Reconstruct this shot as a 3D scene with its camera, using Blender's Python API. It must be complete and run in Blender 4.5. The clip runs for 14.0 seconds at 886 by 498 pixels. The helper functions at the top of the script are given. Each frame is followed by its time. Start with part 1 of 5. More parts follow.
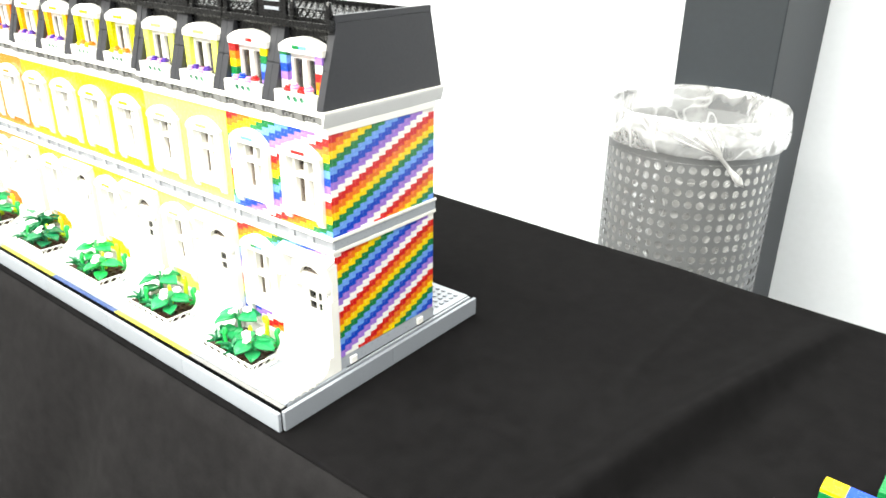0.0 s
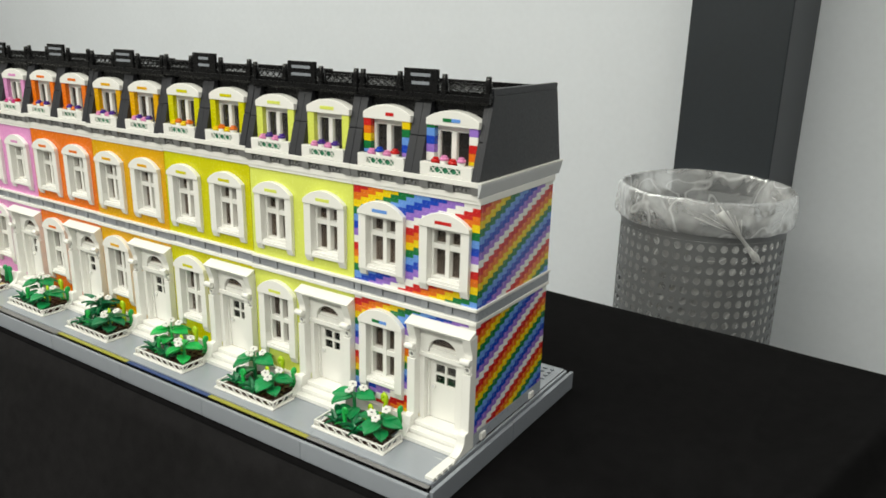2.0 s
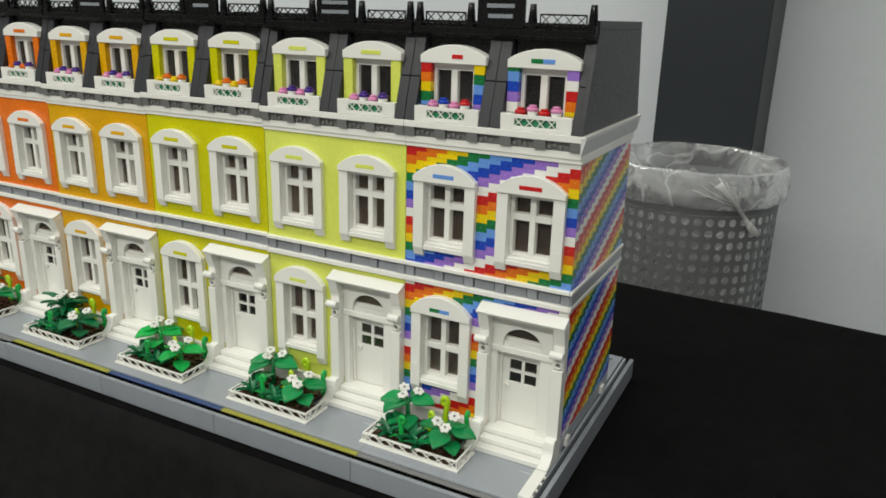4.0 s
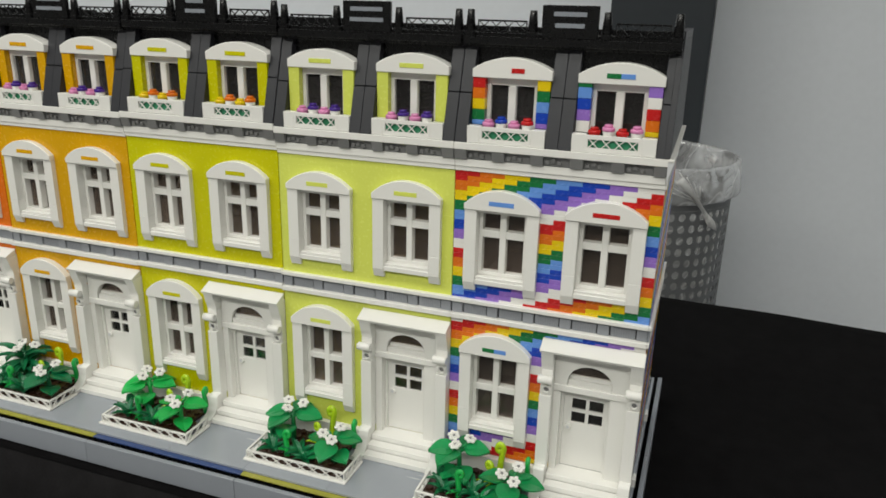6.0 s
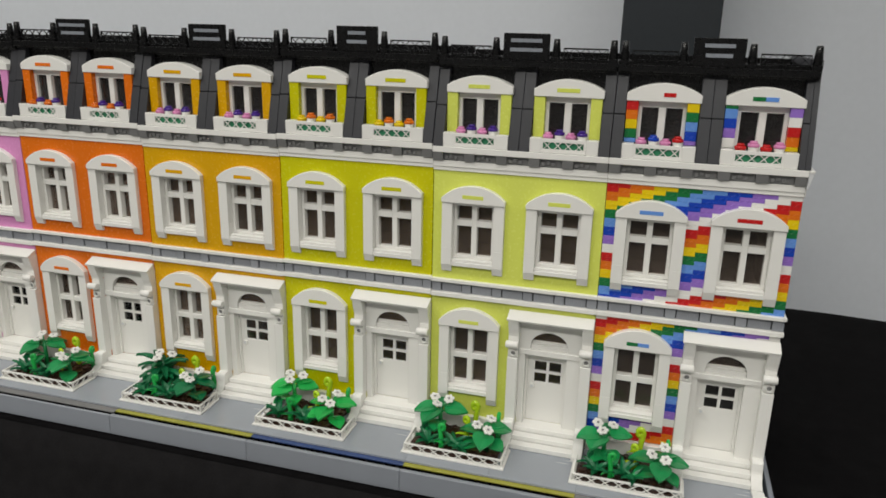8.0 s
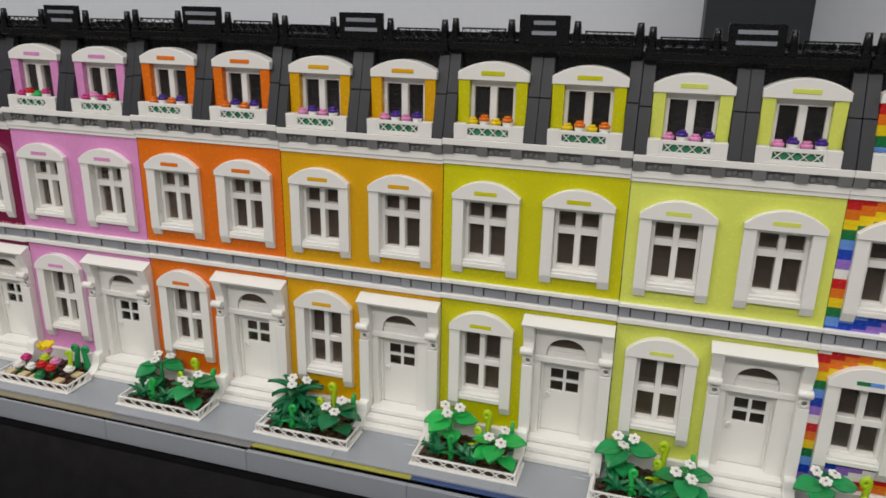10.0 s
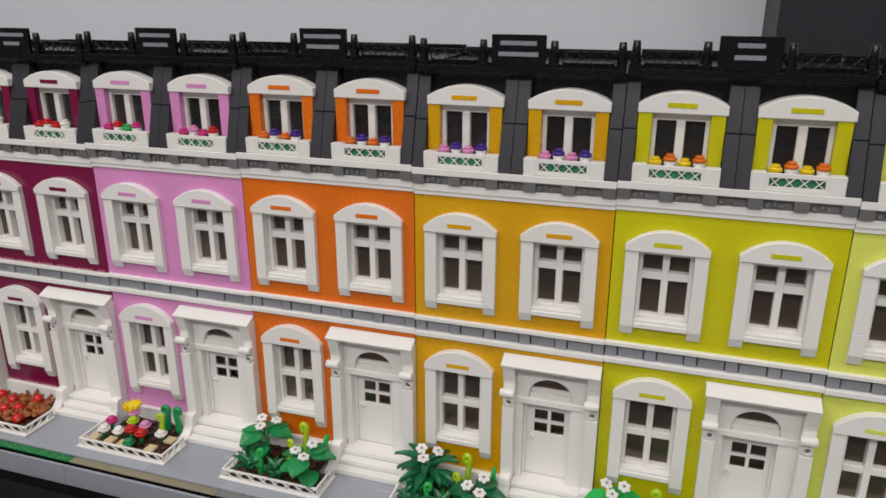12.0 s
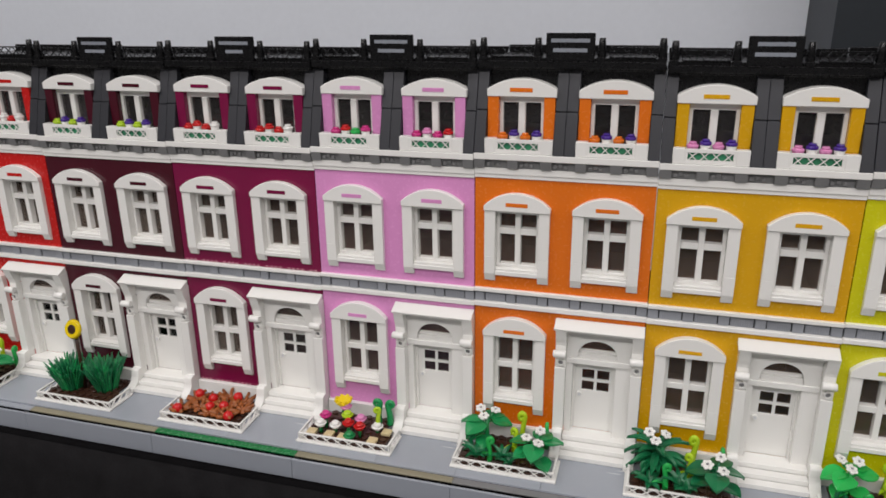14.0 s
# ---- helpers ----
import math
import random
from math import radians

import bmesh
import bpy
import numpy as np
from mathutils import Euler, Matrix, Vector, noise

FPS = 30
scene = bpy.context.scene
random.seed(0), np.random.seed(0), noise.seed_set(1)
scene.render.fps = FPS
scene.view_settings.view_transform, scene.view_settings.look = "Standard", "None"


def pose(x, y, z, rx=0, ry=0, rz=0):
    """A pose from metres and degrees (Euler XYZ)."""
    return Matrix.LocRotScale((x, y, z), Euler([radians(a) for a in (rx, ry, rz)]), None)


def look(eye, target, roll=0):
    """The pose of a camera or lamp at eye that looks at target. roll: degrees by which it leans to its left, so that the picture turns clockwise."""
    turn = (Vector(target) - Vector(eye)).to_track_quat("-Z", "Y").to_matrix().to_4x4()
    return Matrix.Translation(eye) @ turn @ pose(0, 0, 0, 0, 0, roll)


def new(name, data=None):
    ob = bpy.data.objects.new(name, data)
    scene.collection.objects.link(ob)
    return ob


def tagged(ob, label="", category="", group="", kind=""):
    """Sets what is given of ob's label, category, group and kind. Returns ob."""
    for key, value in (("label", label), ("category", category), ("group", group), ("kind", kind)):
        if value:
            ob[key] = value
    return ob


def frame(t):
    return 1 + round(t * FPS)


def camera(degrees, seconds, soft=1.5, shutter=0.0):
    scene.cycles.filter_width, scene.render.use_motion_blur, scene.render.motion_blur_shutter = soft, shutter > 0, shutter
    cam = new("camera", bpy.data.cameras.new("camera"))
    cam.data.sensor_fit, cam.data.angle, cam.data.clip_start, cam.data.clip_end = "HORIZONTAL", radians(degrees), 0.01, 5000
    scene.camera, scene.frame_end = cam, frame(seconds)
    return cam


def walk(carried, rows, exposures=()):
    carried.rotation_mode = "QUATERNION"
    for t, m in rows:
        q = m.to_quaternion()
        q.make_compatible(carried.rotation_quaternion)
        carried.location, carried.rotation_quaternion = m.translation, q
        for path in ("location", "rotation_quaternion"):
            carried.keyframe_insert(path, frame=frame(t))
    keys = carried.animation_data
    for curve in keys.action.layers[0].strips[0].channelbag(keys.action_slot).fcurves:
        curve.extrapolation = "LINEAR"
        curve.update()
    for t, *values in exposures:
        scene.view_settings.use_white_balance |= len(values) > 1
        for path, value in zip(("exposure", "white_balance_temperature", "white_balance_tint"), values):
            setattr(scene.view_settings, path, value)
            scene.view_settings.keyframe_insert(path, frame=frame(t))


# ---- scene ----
cam = camera(61.50, 14.0, 1.65)
PATH = [
    (0, (0.4114, -0.3799, 1.1375), (-0.6655, 0.9871, 0.3748), 0.82),
    (0.5, (0.3875, -0.3907, 1.1502), (-0.7570, 0.9487, 0.4389), 0.33),
    (1, (0.3724, -0.4134, 1.1496), (-0.7560, 0.9612, 0.4809), 0.76),
    (1.5, (0.3417, -0.4399, 1.1368), (-0.7545, 0.9544, 0.4552), 0.39),
    (2, (0.2807, -0.4817, 1.1177), (-0.7170, 1.0422, 0.5770), 1.43),
    (2.5, (0.2424, -0.5324, 1.0971), (-0.6286, 1.0738, 0.5761), 2.23),
    (2.7, (0.2360, -0.5557, 1.0932), (-0.6128, 1.0699, 0.5963), 1.58),
    (4.8, (0.0773, -0.4027, 1.0705), (-0.6794, 1.2293, 0.4590), 3.28),
    (5, (0.0710, -0.4034, 1.0708), (-0.6422, 1.2528, 0.4723), 3.52),
    (5.5, (0.0423, -0.4165, 1.0767), (-0.6007, 1.2648, 0.4685), 2.07),
    (6, (0.0176, -0.4362, 1.0847), (-0.5792, 1.2690, 0.4965), 1.42),
    (6.5, (-0.0025, -0.4608, 1.0901), (-0.5748, 1.2625, 0.5309), 1.93),
    (7, (-0.0253, -0.4847, 1.0899), (-0.5888, 1.2380, 0.5200), 2.07),
    (7.5, (-0.0554, -0.5130, 1.0927), (-0.5895, 1.2164, 0.5148), 1.37),
    (7.7, (-0.0712, -0.5289, 1.0909), (-0.5733, 1.2204, 0.5453), 1.31),
    (10, (-0.2323, -0.4894, 1.0972), (-0.7638, 1.2323, 0.4943), 1.06),
    (10.5, (-0.2582, -0.4672, 1.0956), (-0.8063, 1.2417, 0.4716), 0.93),
    (11, (-0.2935, -0.4279, 1.0971), (-0.9084, 1.2523, 0.4577), -0.15),
    (11.5, (-0.3161, -0.4137, 1.1089), (-0.9746, 1.2649, 0.5100), 0.07),
    (12, (-0.3497, -0.4392, 1.1104), (-0.9050, 1.2704, 0.4947), 0.12),
    (12.5, (-0.3895, -0.4678, 1.1173), (-0.8830, 1.2674, 0.5211), -0.69),
    (13, (-0.4431, -0.5092, 1.1187), (-0.9188, 1.2304, 0.5210), -0.17),
    (13.5, (-0.4727, -0.5438, 1.1144), (-0.9180, 1.2163, 0.5544), 0.08),
    (14, (-0.5123, -0.5134, 1.1161), (-1.0240, 1.2084, 0.4969), -0.70),
]
walk(cam, [(t, look(eye, target, roll)) for t, eye, target, roll in PATH],
     exposures=[(0.0, 2.4, 6760, 5), (0.2, 1.9, 6760, 4), (0.5, 1.28, 6780, 3), (0.9, 0.87, 6800, 3), (1.5, 0.62, 6840, 3), (2.1, 0.47, 6860, 3), (2.7, 0.27, 6820, 3),
                (5.0, 0.08, 6700, 4), (7.5, -0.09, 6700, 8), (10.0, -0.11, 6620, 12), (11.0, -0.15, 6620, 15), (14.0, -0.05, 6480, 15)])

# ---------------------------------------------------------------- light
world = bpy.data.worlds.new("world")
scene.world = world
world.use_nodes = True
world.node_tree.nodes["Background"].inputs[0].default_value = (0.9, 0.95, 1.0, 1)
world.node_tree.nodes["Background"].inputs[1].default_value = 0.02


def ceiling_lamp(x, y, w, d, watts, tint=(1.0, 0.985, 0.95)):
    data = bpy.data.lights.new("ceiling_lamp", "AREA")
    data.shape, data.size, data.size_y = "RECTANGLE", w, d
    data.energy, data.color = watts, tint
    ob = new("ceiling_lamp", data)
    ob.matrix_world = pose(x, y, 3.16)
    return ob


for lx, front, middle, back in ((-2.3, 41, 18, 18), (-0.5, 39, 16, 8.5), (1.3, 34, 13, 3.2)):
    ceiling_lamp(lx, -2.7, 1.5, 0.6, front)
    ceiling_lamp(lx, -1.0, 1.5, 0.6, middle)
    ceiling_lamp(lx, 0.7, 1.5, 0.6, back)

# ---------------------------------------------------------------- materials
MATS = {}


def plastic(name, rgb, rough=0.24, vary=0.05, courses=False, scuff_glints=False):
    """Moulded glossy plastic with faint mottling and scuffs."""
    if name in MATS:
        return MATS[name]
    m = bpy.data.materials.new(name)
    m.use_nodes = True
    nt = m.node_tree
    p = nt.nodes["Principled BSDF"]
    tc = nt.nodes.new("ShaderNodeTexCoord")
    n1 = nt.nodes.new("ShaderNodeTexNoise")
    n1.inputs["Scale"].default_value = 45
    n1.inputs["Detail"].default_value = 3
    n2 = nt.nodes.new("ShaderNodeTexNoise")
    n2.inputs["Scale"].default_value = 420
    n2.inputs["Detail"].default_value = 2
    info = nt.nodes.new("ShaderNodeObjectInfo")
    hue = nt.nodes.new("ShaderNodeHueSaturation")
    hue.inputs["Color"].default_value = (*rgb, 1)
    nt.links.new(tc.outputs["Object"], n1.inputs["Vector"])
    nt.links.new(tc.outputs["Object"], n2.inputs["Vector"])
    add = nt.nodes.new("ShaderNodeMath")
    add.operation = "ADD"
    nt.links.new(n1.outputs["Fac"], add.inputs[0])
    nt.links.new(info.outputs["Random"], add.inputs[1])
    mr = nt.nodes.new("ShaderNodeMapRange")
    mr.inputs[1].default_value, mr.inputs[2].default_value = 0.3, 1.7
    mr.inputs[3].default_value, mr.inputs[4].default_value = 1 - vary, 1 + vary
    nt.links.new(add.outputs[0], mr.inputs[0])
    nt.links.new(mr.outputs[0], hue.inputs["Value"])
    nt.links.new(hue.outputs["Color"], p.inputs["Base Color"])
    rr = nt.nodes.new("ShaderNodeMapRange")
    rr.inputs[3].default_value, rr.inputs[4].default_value = rough * 0.75, rough * 1.4
    nt.links.new(n2.outputs["Fac"], rr.inputs[0])
    nt.links.new(rr.outputs[0], p.inputs["Roughness"])
    b = nt.nodes.new("ShaderNodeBump")
    b.inputs["Strength"].default_value = 0.06
    b.inputs["Distance"].default_value = 0.0006
    nt.links.new(n1.outputs["Fac"], b.inputs["Height"])
    nt.links.new(b.outputs[0], p.inputs["Normal"])
    if scuff_glints:
        # short pale scratches, with the glints on them put into the colour
        stretch = nt.nodes.new("ShaderNodeMapping")
        stretch.inputs["Scale"].default_value = (40, 190, 100)
        stretch.inputs["Rotation"].default_value = (0, 0, 0.5)
        nt.links.new(tc.outputs["Object"], stretch.inputs[0])
        ns = nt.nodes.new("ShaderNodeTexNoise")
        ns.inputs["Scale"].default_value = 1.0
        ns.inputs["Detail"].default_value = 1.0
        nt.links.new(stretch.outputs[0], ns.inputs["Vector"])
        sc = nt.nodes.new("ShaderNodeMapRange")
        sc.inputs[1].default_value, sc.inputs[2].default_value = 0.73, 0.78
        sc.inputs[3].default_value, sc.inputs[4].default_value = 0.0, 0.6
        nt.links.new(ns.outputs["Fac"], sc.inputs[0])
        mx = nt.nodes.new("ShaderNodeMixRGB")
        mx.inputs[2].default_value = (0.75, 0.77, 0.8, 1)
        nt.links.new(sc.outputs[0], mx.inputs[0])
        nt.links.new(hue.outputs["Color"], mx.inputs[1])
        nt.links.new(mx.outputs[0], p.inputs["Base Color"])
    if courses:
        # fine joints between stacked plates, 3.2 mm apart
        xyz = nt.nodes.new("ShaderNodeSeparateXYZ")
        nt.links.new(tc.outputs["Object"], xyz.inputs[0])
        last = xyz.outputs["Z"]
        for op, value in (("ADD", 0.0006), ("DIVIDE", 0.0032), ("FRACT", 0.0), ("SUBTRACT", 0.5), ("ABSOLUTE", 0.0)):
            mt = nt.nodes.new("ShaderNodeMath")
            mt.operation = op
            mt.inputs[1].default_value = value
            nt.links.new(last, mt.inputs[0])
            last = mt.outputs[0]
        gr = nt.nodes.new("ShaderNodeMapRange")
        gr.inputs[1].default_value, gr.inputs[2].default_value = 0.42, 0.5
        gr.inputs[3].default_value, gr.inputs[4].default_value = 1.0, 0.0
        nt.links.new(last, gr.inputs[0])
        b2 = nt.nodes.new("ShaderNodeBump")
        b2.inputs["Strength"].default_value = 0.2
        b2.inputs["Distance"].default_value = 0.0002
        nt.links.new(gr.outputs[0], b2.inputs["Height"])
        nt.links.new(b.outputs[0], b2.inputs["Normal"])
        nt.links.new(b2.outputs[0], p.inputs["Normal"])
    p.inputs["IOR"].default_value = 1.5
    MATS[name] = m
    return m


def rough_surface(name, rgb, scale, amount, rough=0.9, bump=0.2, distance=0.002, shine=0.3):
    """Matt surface: paint, cloth or earth, with grain at two scales."""
    m = bpy.data.materials.new(name)
    m.use_nodes = True
    nt = m.node_tree
    p = nt.nodes["Principled BSDF"]
    tc = nt.nodes.new("ShaderNodeTexCoord")
    n1 = nt.nodes.new("ShaderNodeTexNoise")
    n1.inputs["Scale"].default_value = scale
    n1.inputs["Detail"].default_value = 6
    n2 = nt.nodes.new("ShaderNodeTexNoise")
    n2.inputs["Scale"].default_value = scale / 14
    n2.inputs["Detail"].default_value = 3
    for n in (n1, n2):
        nt.links.new(tc.outputs["Object"], n.inputs["Vector"])
    mix = nt.nodes.new("ShaderNodeMath")
    mix.operation = "ADD"
    nt.links.new(n1.outputs["Fac"], mix.inputs[0])
    nt.links.new(n2.outputs["Fac"], mix.inputs[1])
    mr = nt.nodes.new("ShaderNodeMapRange")
    mr.inputs[1].default_value, mr.inputs[2].default_value = 0.6, 1.4
    mr.inputs[3].default_value, mr.inputs[4].default_value = 1 - amount, 1 + amount
    nt.links.new(mix.outputs[0], mr.inputs[0])
    hue = nt.nodes.new("ShaderNodeHueSaturation")
    hue.inputs["Color"].default_value = (*rgb, 1)
    nt.links.new(mr.outputs[0], hue.inputs["Value"])
    nt.links.new(hue.outputs["Color"], p.inputs["Base Color"])
    p.inputs["Roughness"].default_value = rough
    p.inputs["Specular IOR Level"].default_value = shine
    b = nt.nodes.new("ShaderNodeBump")
    b.inputs["Strength"].default_value = bump
    b.inputs["Distance"].default_value = distance
    nt.links.new(n1.outputs["Fac"], b.inputs["Height"])
    nt.links.new(b.outputs[0], p.inputs["Normal"])
    return m


def see_through(name, tint, gloss_rough, base, milky=0.0, wrinkle=False):
    """Clear plastic: mostly passes light, a Fresnel gloss on top, and a milky share that scatters."""
    m = bpy.data.materials.new(name)
    m.use_nodes = True
    nt = m.node_tree
    nt.nodes.remove(nt.nodes["Principled BSDF"])
    out = nt.nodes["Material Output"]
    tr = nt.nodes.new("ShaderNodeBsdfTransparent")
    tr.inputs[0].default_value = (*tint, 1)
    gl = nt.nodes.new("ShaderNodeBsdfGlossy")
    gl.inputs["Roughness"].default_value = gloss_rough
    fr = nt.nodes.new("ShaderNodeFresnel")
    fr.inputs[0].default_value = 1.5
    mx = nt.nodes.new("ShaderNodeMixShader")
    nt.links.new(fr.outputs[0], mx.inputs[0])
    nt.links.new(tr.outputs[0], mx.inputs[1])
    nt.links.new(gl.outputs[0], mx.inputs[2])
    last = mx
    if milky:
        df = nt.nodes.new("ShaderNodeBsdfDiffuse")
        df.inputs[0].default_value = (*base, 1)
        tl = nt.nodes.new("ShaderNodeBsdfTranslucent")
        tl.inputs[0].default_value = (*base, 1)
        half = nt.nodes.new("ShaderNodeMixShader")
        nt.links.new(df.outputs[0], half.inputs[1])
        nt.links.new(tl.outputs[0], half.inputs[2])
        tc = nt.nodes.new("ShaderNodeTexCoord")
        no = nt.nodes.new("ShaderNodeTexNoise")
        no.inputs["Scale"].default_value = 13
        no.inputs["Detail"].default_value = 2.5
        no.inputs["Distortion"].default_value = 1.5
        nt.links.new(tc.outputs["Object"], no.inputs["Vector"])
        mr = nt.nodes.new("ShaderNodeMapRange")
        mr.inputs[1].default_value, mr.inputs[2].default_value = 0.42, 0.66
        mr.inputs[3].default_value, mr.inputs[4].default_value = milky * 0.7, min(1.0, milky * 1.5)
        if wrinkle:
            ns = nt.nodes.new("ShaderNodeTexNoise")
            ns.inputs["Scale"].default_value = 18
            ns.inputs["Detail"].default_value = 1.5
            ns.inputs["Distortion"].default_value = 2.5
            nt.links.new(tc.outputs["Object"], ns.inputs["Vector"])
            bp = nt.nodes.new("ShaderNodeBump")
            bp.inputs["Strength"].default_value = 0.8
            bp.inputs["Distance"].default_value = 0.006
            nt.links.new(ns.outputs["Fac"], bp.inputs["Height"])
            for n in (gl, fr):
                nt.links.new(bp.outputs[0], n.inputs["Normal"])
            # creases in the crumpled film, painted white for the shine along them
            vo = nt.nodes.new("ShaderNodeTexNoise")
            vo.inputs["Scale"].default_value = 12
            vo.inputs["Detail"].default_value = 1.5
            vo.inputs["Distortion"].default_value = 0.3
            nt.links.new(tc.outputs["Object"], vo.inputs["Vector"])
            half_off = nt.nodes.new("ShaderNodeMath")
            half_off.operation = "SUBTRACT"
            half_off.inputs[1].default_value = 0.5
            nt.links.new(vo.outputs["Fac"], half_off.inputs[0])
            ridge = nt.nodes.new("ShaderNodeMath")
            ridge.operation = "ABSOLUTE"
            nt.links.new(half_off.outputs[0], ridge.inputs[0])
            cr = nt.nodes.new("ShaderNodeMapRange")
            cr.inputs[1].default_value, cr.inputs[2].default_value = 0.0, 0.02
            cr.inputs[3].default_value, cr.inputs[4].default_value = 0.4, 0.0
            nt.links.new(ridge.outputs[0], cr.inputs[0])
        nt.links.new(no.outputs["Fac"], mr.inputs[0])
        m2 = nt.nodes.new("ShaderNodeMixShader")
        if wrinkle:
            ad = nt.nodes.new("ShaderNodeMath")
            ad.operation, ad.use_clamp = "ADD", True
            nt.links.new(mr.outputs[0], ad.inputs[0])
            nt.links.new(cr.outputs[0], ad.inputs[1])
            nt.links.new(ad.outputs[0], m2.inputs[0])
        else:
            nt.links.new(mr.outputs[0], m2.inputs[0])
        nt.links.new(mx.outputs[0], m2.inputs[1])
        nt.links.new(half.outputs[0], m2.inputs[2])
        last = m2
    nt.links.new(last.outputs[0], out.inputs["Surface"])
    return m


WHITE = plastic("white_plastic", (0.825, 0.815, 0.78), 0.22, 0.02)
RED = plastic("red_plastic", (0.55, 0.012, 0.012))
ORANGE = plastic("orange_plastic", (0.72, 0.16, 0.008))
YELLOW = plastic("yellow_plastic", (0.80, 0.58, 0.005))
GREEN = plastic("green_plastic", (0.008, 0.17, 0.045))
SKY = plastic("medium_blue_plastic", (0.13, 0.30, 0.72))
BLUE = plastic("blue_plastic", (0.008, 0.055, 0.46))
LAVENDER = plastic("lavender_plastic", (0.30, 0.16, 0.58))
RAINBOW = [RED, ORANGE, YELLOW, GREEN, SKY, BLUE, LAVENDER, WHITE]
BLACK = plastic("black_plastic", (0.0036, 0.0036, 0.0041), 0.26)
BLACK.node_tree.nodes["Principled BSDF"].inputs["Specular IOR Level"].default_value = 0.36
DARK_GREY = plastic("dark_grey_plastic", (0.0195, 0.0203, 0.0260), 0.42, 0.1)
GREY = plastic("light_grey_plastic", (0.32, 0.345, 0.385), 0.28, 0.06)
FRIEZE = plastic("frieze_grey_plastic", (0.30, 0.315, 0.345), 0.32, 0.12)
SLAB = plastic("slab_grey_plastic", (0.25, 0.27, 0.305), 0.3, 0.08)
PAVING = plastic("grey_paving_plastic", (0.33, 0.355, 0.395), 0.14, 0.07, scuff_glints=True)
STONE = plastic("stone_grey_plastic", (0.19, 0.19, 0.19), 0.3, 0.12)
PINK = plastic("pink_plastic", (0.72, 0.26, 0.50))
MAGENTA = plastic("magenta_plastic", (0.55, 0.03, 0.2))
PURPLE = plastic("purple_plastic", (0.06, 0.02, 0.24))
LIME = plastic("lime_plastic", (0.42, 0.62, 0.02))
LEAF = plastic("leaf_green_plastic", (0.008, 0.26, 0.075), 0.3, 0.18)
LEAF_BRIGHT = plastic("bright_leaf_plastic", (0.012, 0.40, 0.075), 0.3, 0.18)
LEAF_DARK = plastic("dark_leaf_plastic", (0.006, 0.15, 0.055), 0.3, 0.2)
BROWN = plastic("brown_plastic", (0.045, 0.017, 0.009), 0.35, 0.3)
TWIG = plastic("reddish_brown_plastic", (0.30, 0.088, 0.02), 0.35, 0.25)
TAN = plastic("tan_plastic", (0.62, 0.5, 0.28))
CLEAR = see_through("clear_door_plastic", (0.7, 0.68, 0.66), 0.06, (1, 1, 1))
# milky brown share stands in for light in the rooms behind the panes
GLASS = see_through("clear_window_plastic", (0.74, 0.68, 0.64), 0.06, (0.54, 0.42, 0.34), 0.11)
# dark tint stands in for the unlit attic behind the dormer panes
DIM_GLASS = see_through("shaded_attic_plastic", (0.5, 0.47, 0.45), 0.06, (0.42, 0.4, 0.4), 0.07)
BAG = see_through("clear_bin_bag", (0.96, 0.96, 0.96), 0.2, (0.96, 0.97, 0.99), 0.30, True)
LINER = see_through("milky_bin_liner", (0.95, 0.95, 0.95), 0.3, (0.92, 0.92, 0.92), 0.3, True)
CLOTH = rough_surface("black_tablecloth", (0.0055, 0.0053, 0.0057), 900, 0.35, 0.95, 0.3, 0.0006, 0.03)
# lighter copy of the tablecloth: light on the front drape put into its colour
CLOTH_LIT = rough_surface("black_tablecloth_lit", (0.0118, 0.0114, 0.0120), 900, 0.3, 0.95, 0.3, 0.0006, 0.03)
PAINT = rough_surface("white_wall_paint", (0.775, 0.81, 0.865), 60, 0.025, 0.7, 0.08, 0.001)
PILLAR_PAINT = rough_surface("anthracite_paint", (0.0275, 0.0327, 0.0387), 90, 0.08, 0.5, 0.08, 0.001)
HALL = rough_surface("grey_hall_paint", (0.22, 0.22, 0.22), 40, 0.05, 0.8, 0.1, 0.001)
FLOOR_MAT = rough_surface("grey_floor", (0.2, 0.2, 0.2), 30, 0.12, 0.5, 0.1, 0.001)
CEILING_MAT = rough_surface("ceiling_paint", (0.7, 0.7, 0.7), 40, 0.03, 0.9, 0.1, 0.001)

STEEL = bpy.data.materials.new("brushed_steel")
STEEL.use_nodes = True
_p = STEEL.node_tree.nodes["Principled BSDF"]
_p.inputs["Base Color"].default_value = (0.205, 0.212, 0.222, 1)
_p.inputs["Metallic"].default_value = 0.55
_n = STEEL.node_tree.nodes.new("ShaderNodeTexNoise")
_n.inputs["Scale"].default_value = 60
_n.inputs["Detail"].default_value = 5
_r = STEEL.node_tree.nodes.new("ShaderNodeMapRange")
_r.inputs[3].default_value, _r.inputs[4].default_value = 0.45, 0.65
STEEL.node_tree.links.new(_n.outputs["Fac"], _r.inputs[0])
STEEL.node_tree.links.new(_r.outputs[0], _p.inputs["Roughness"])

# ---------------------------------------------------------------- mesh helpers (millimetres)
TABLE = 761.0


def poly(bm, pts, hub):
    """A face over pts whose normal points away from hub."""
    f = bm.faces.new([bm.verts.new(p) for p in pts])
    f.normal_update()
    if f.normal.dot(f.calc_center_median() - Vector(hub)) < 0:
        f.normal_flip()
    return f


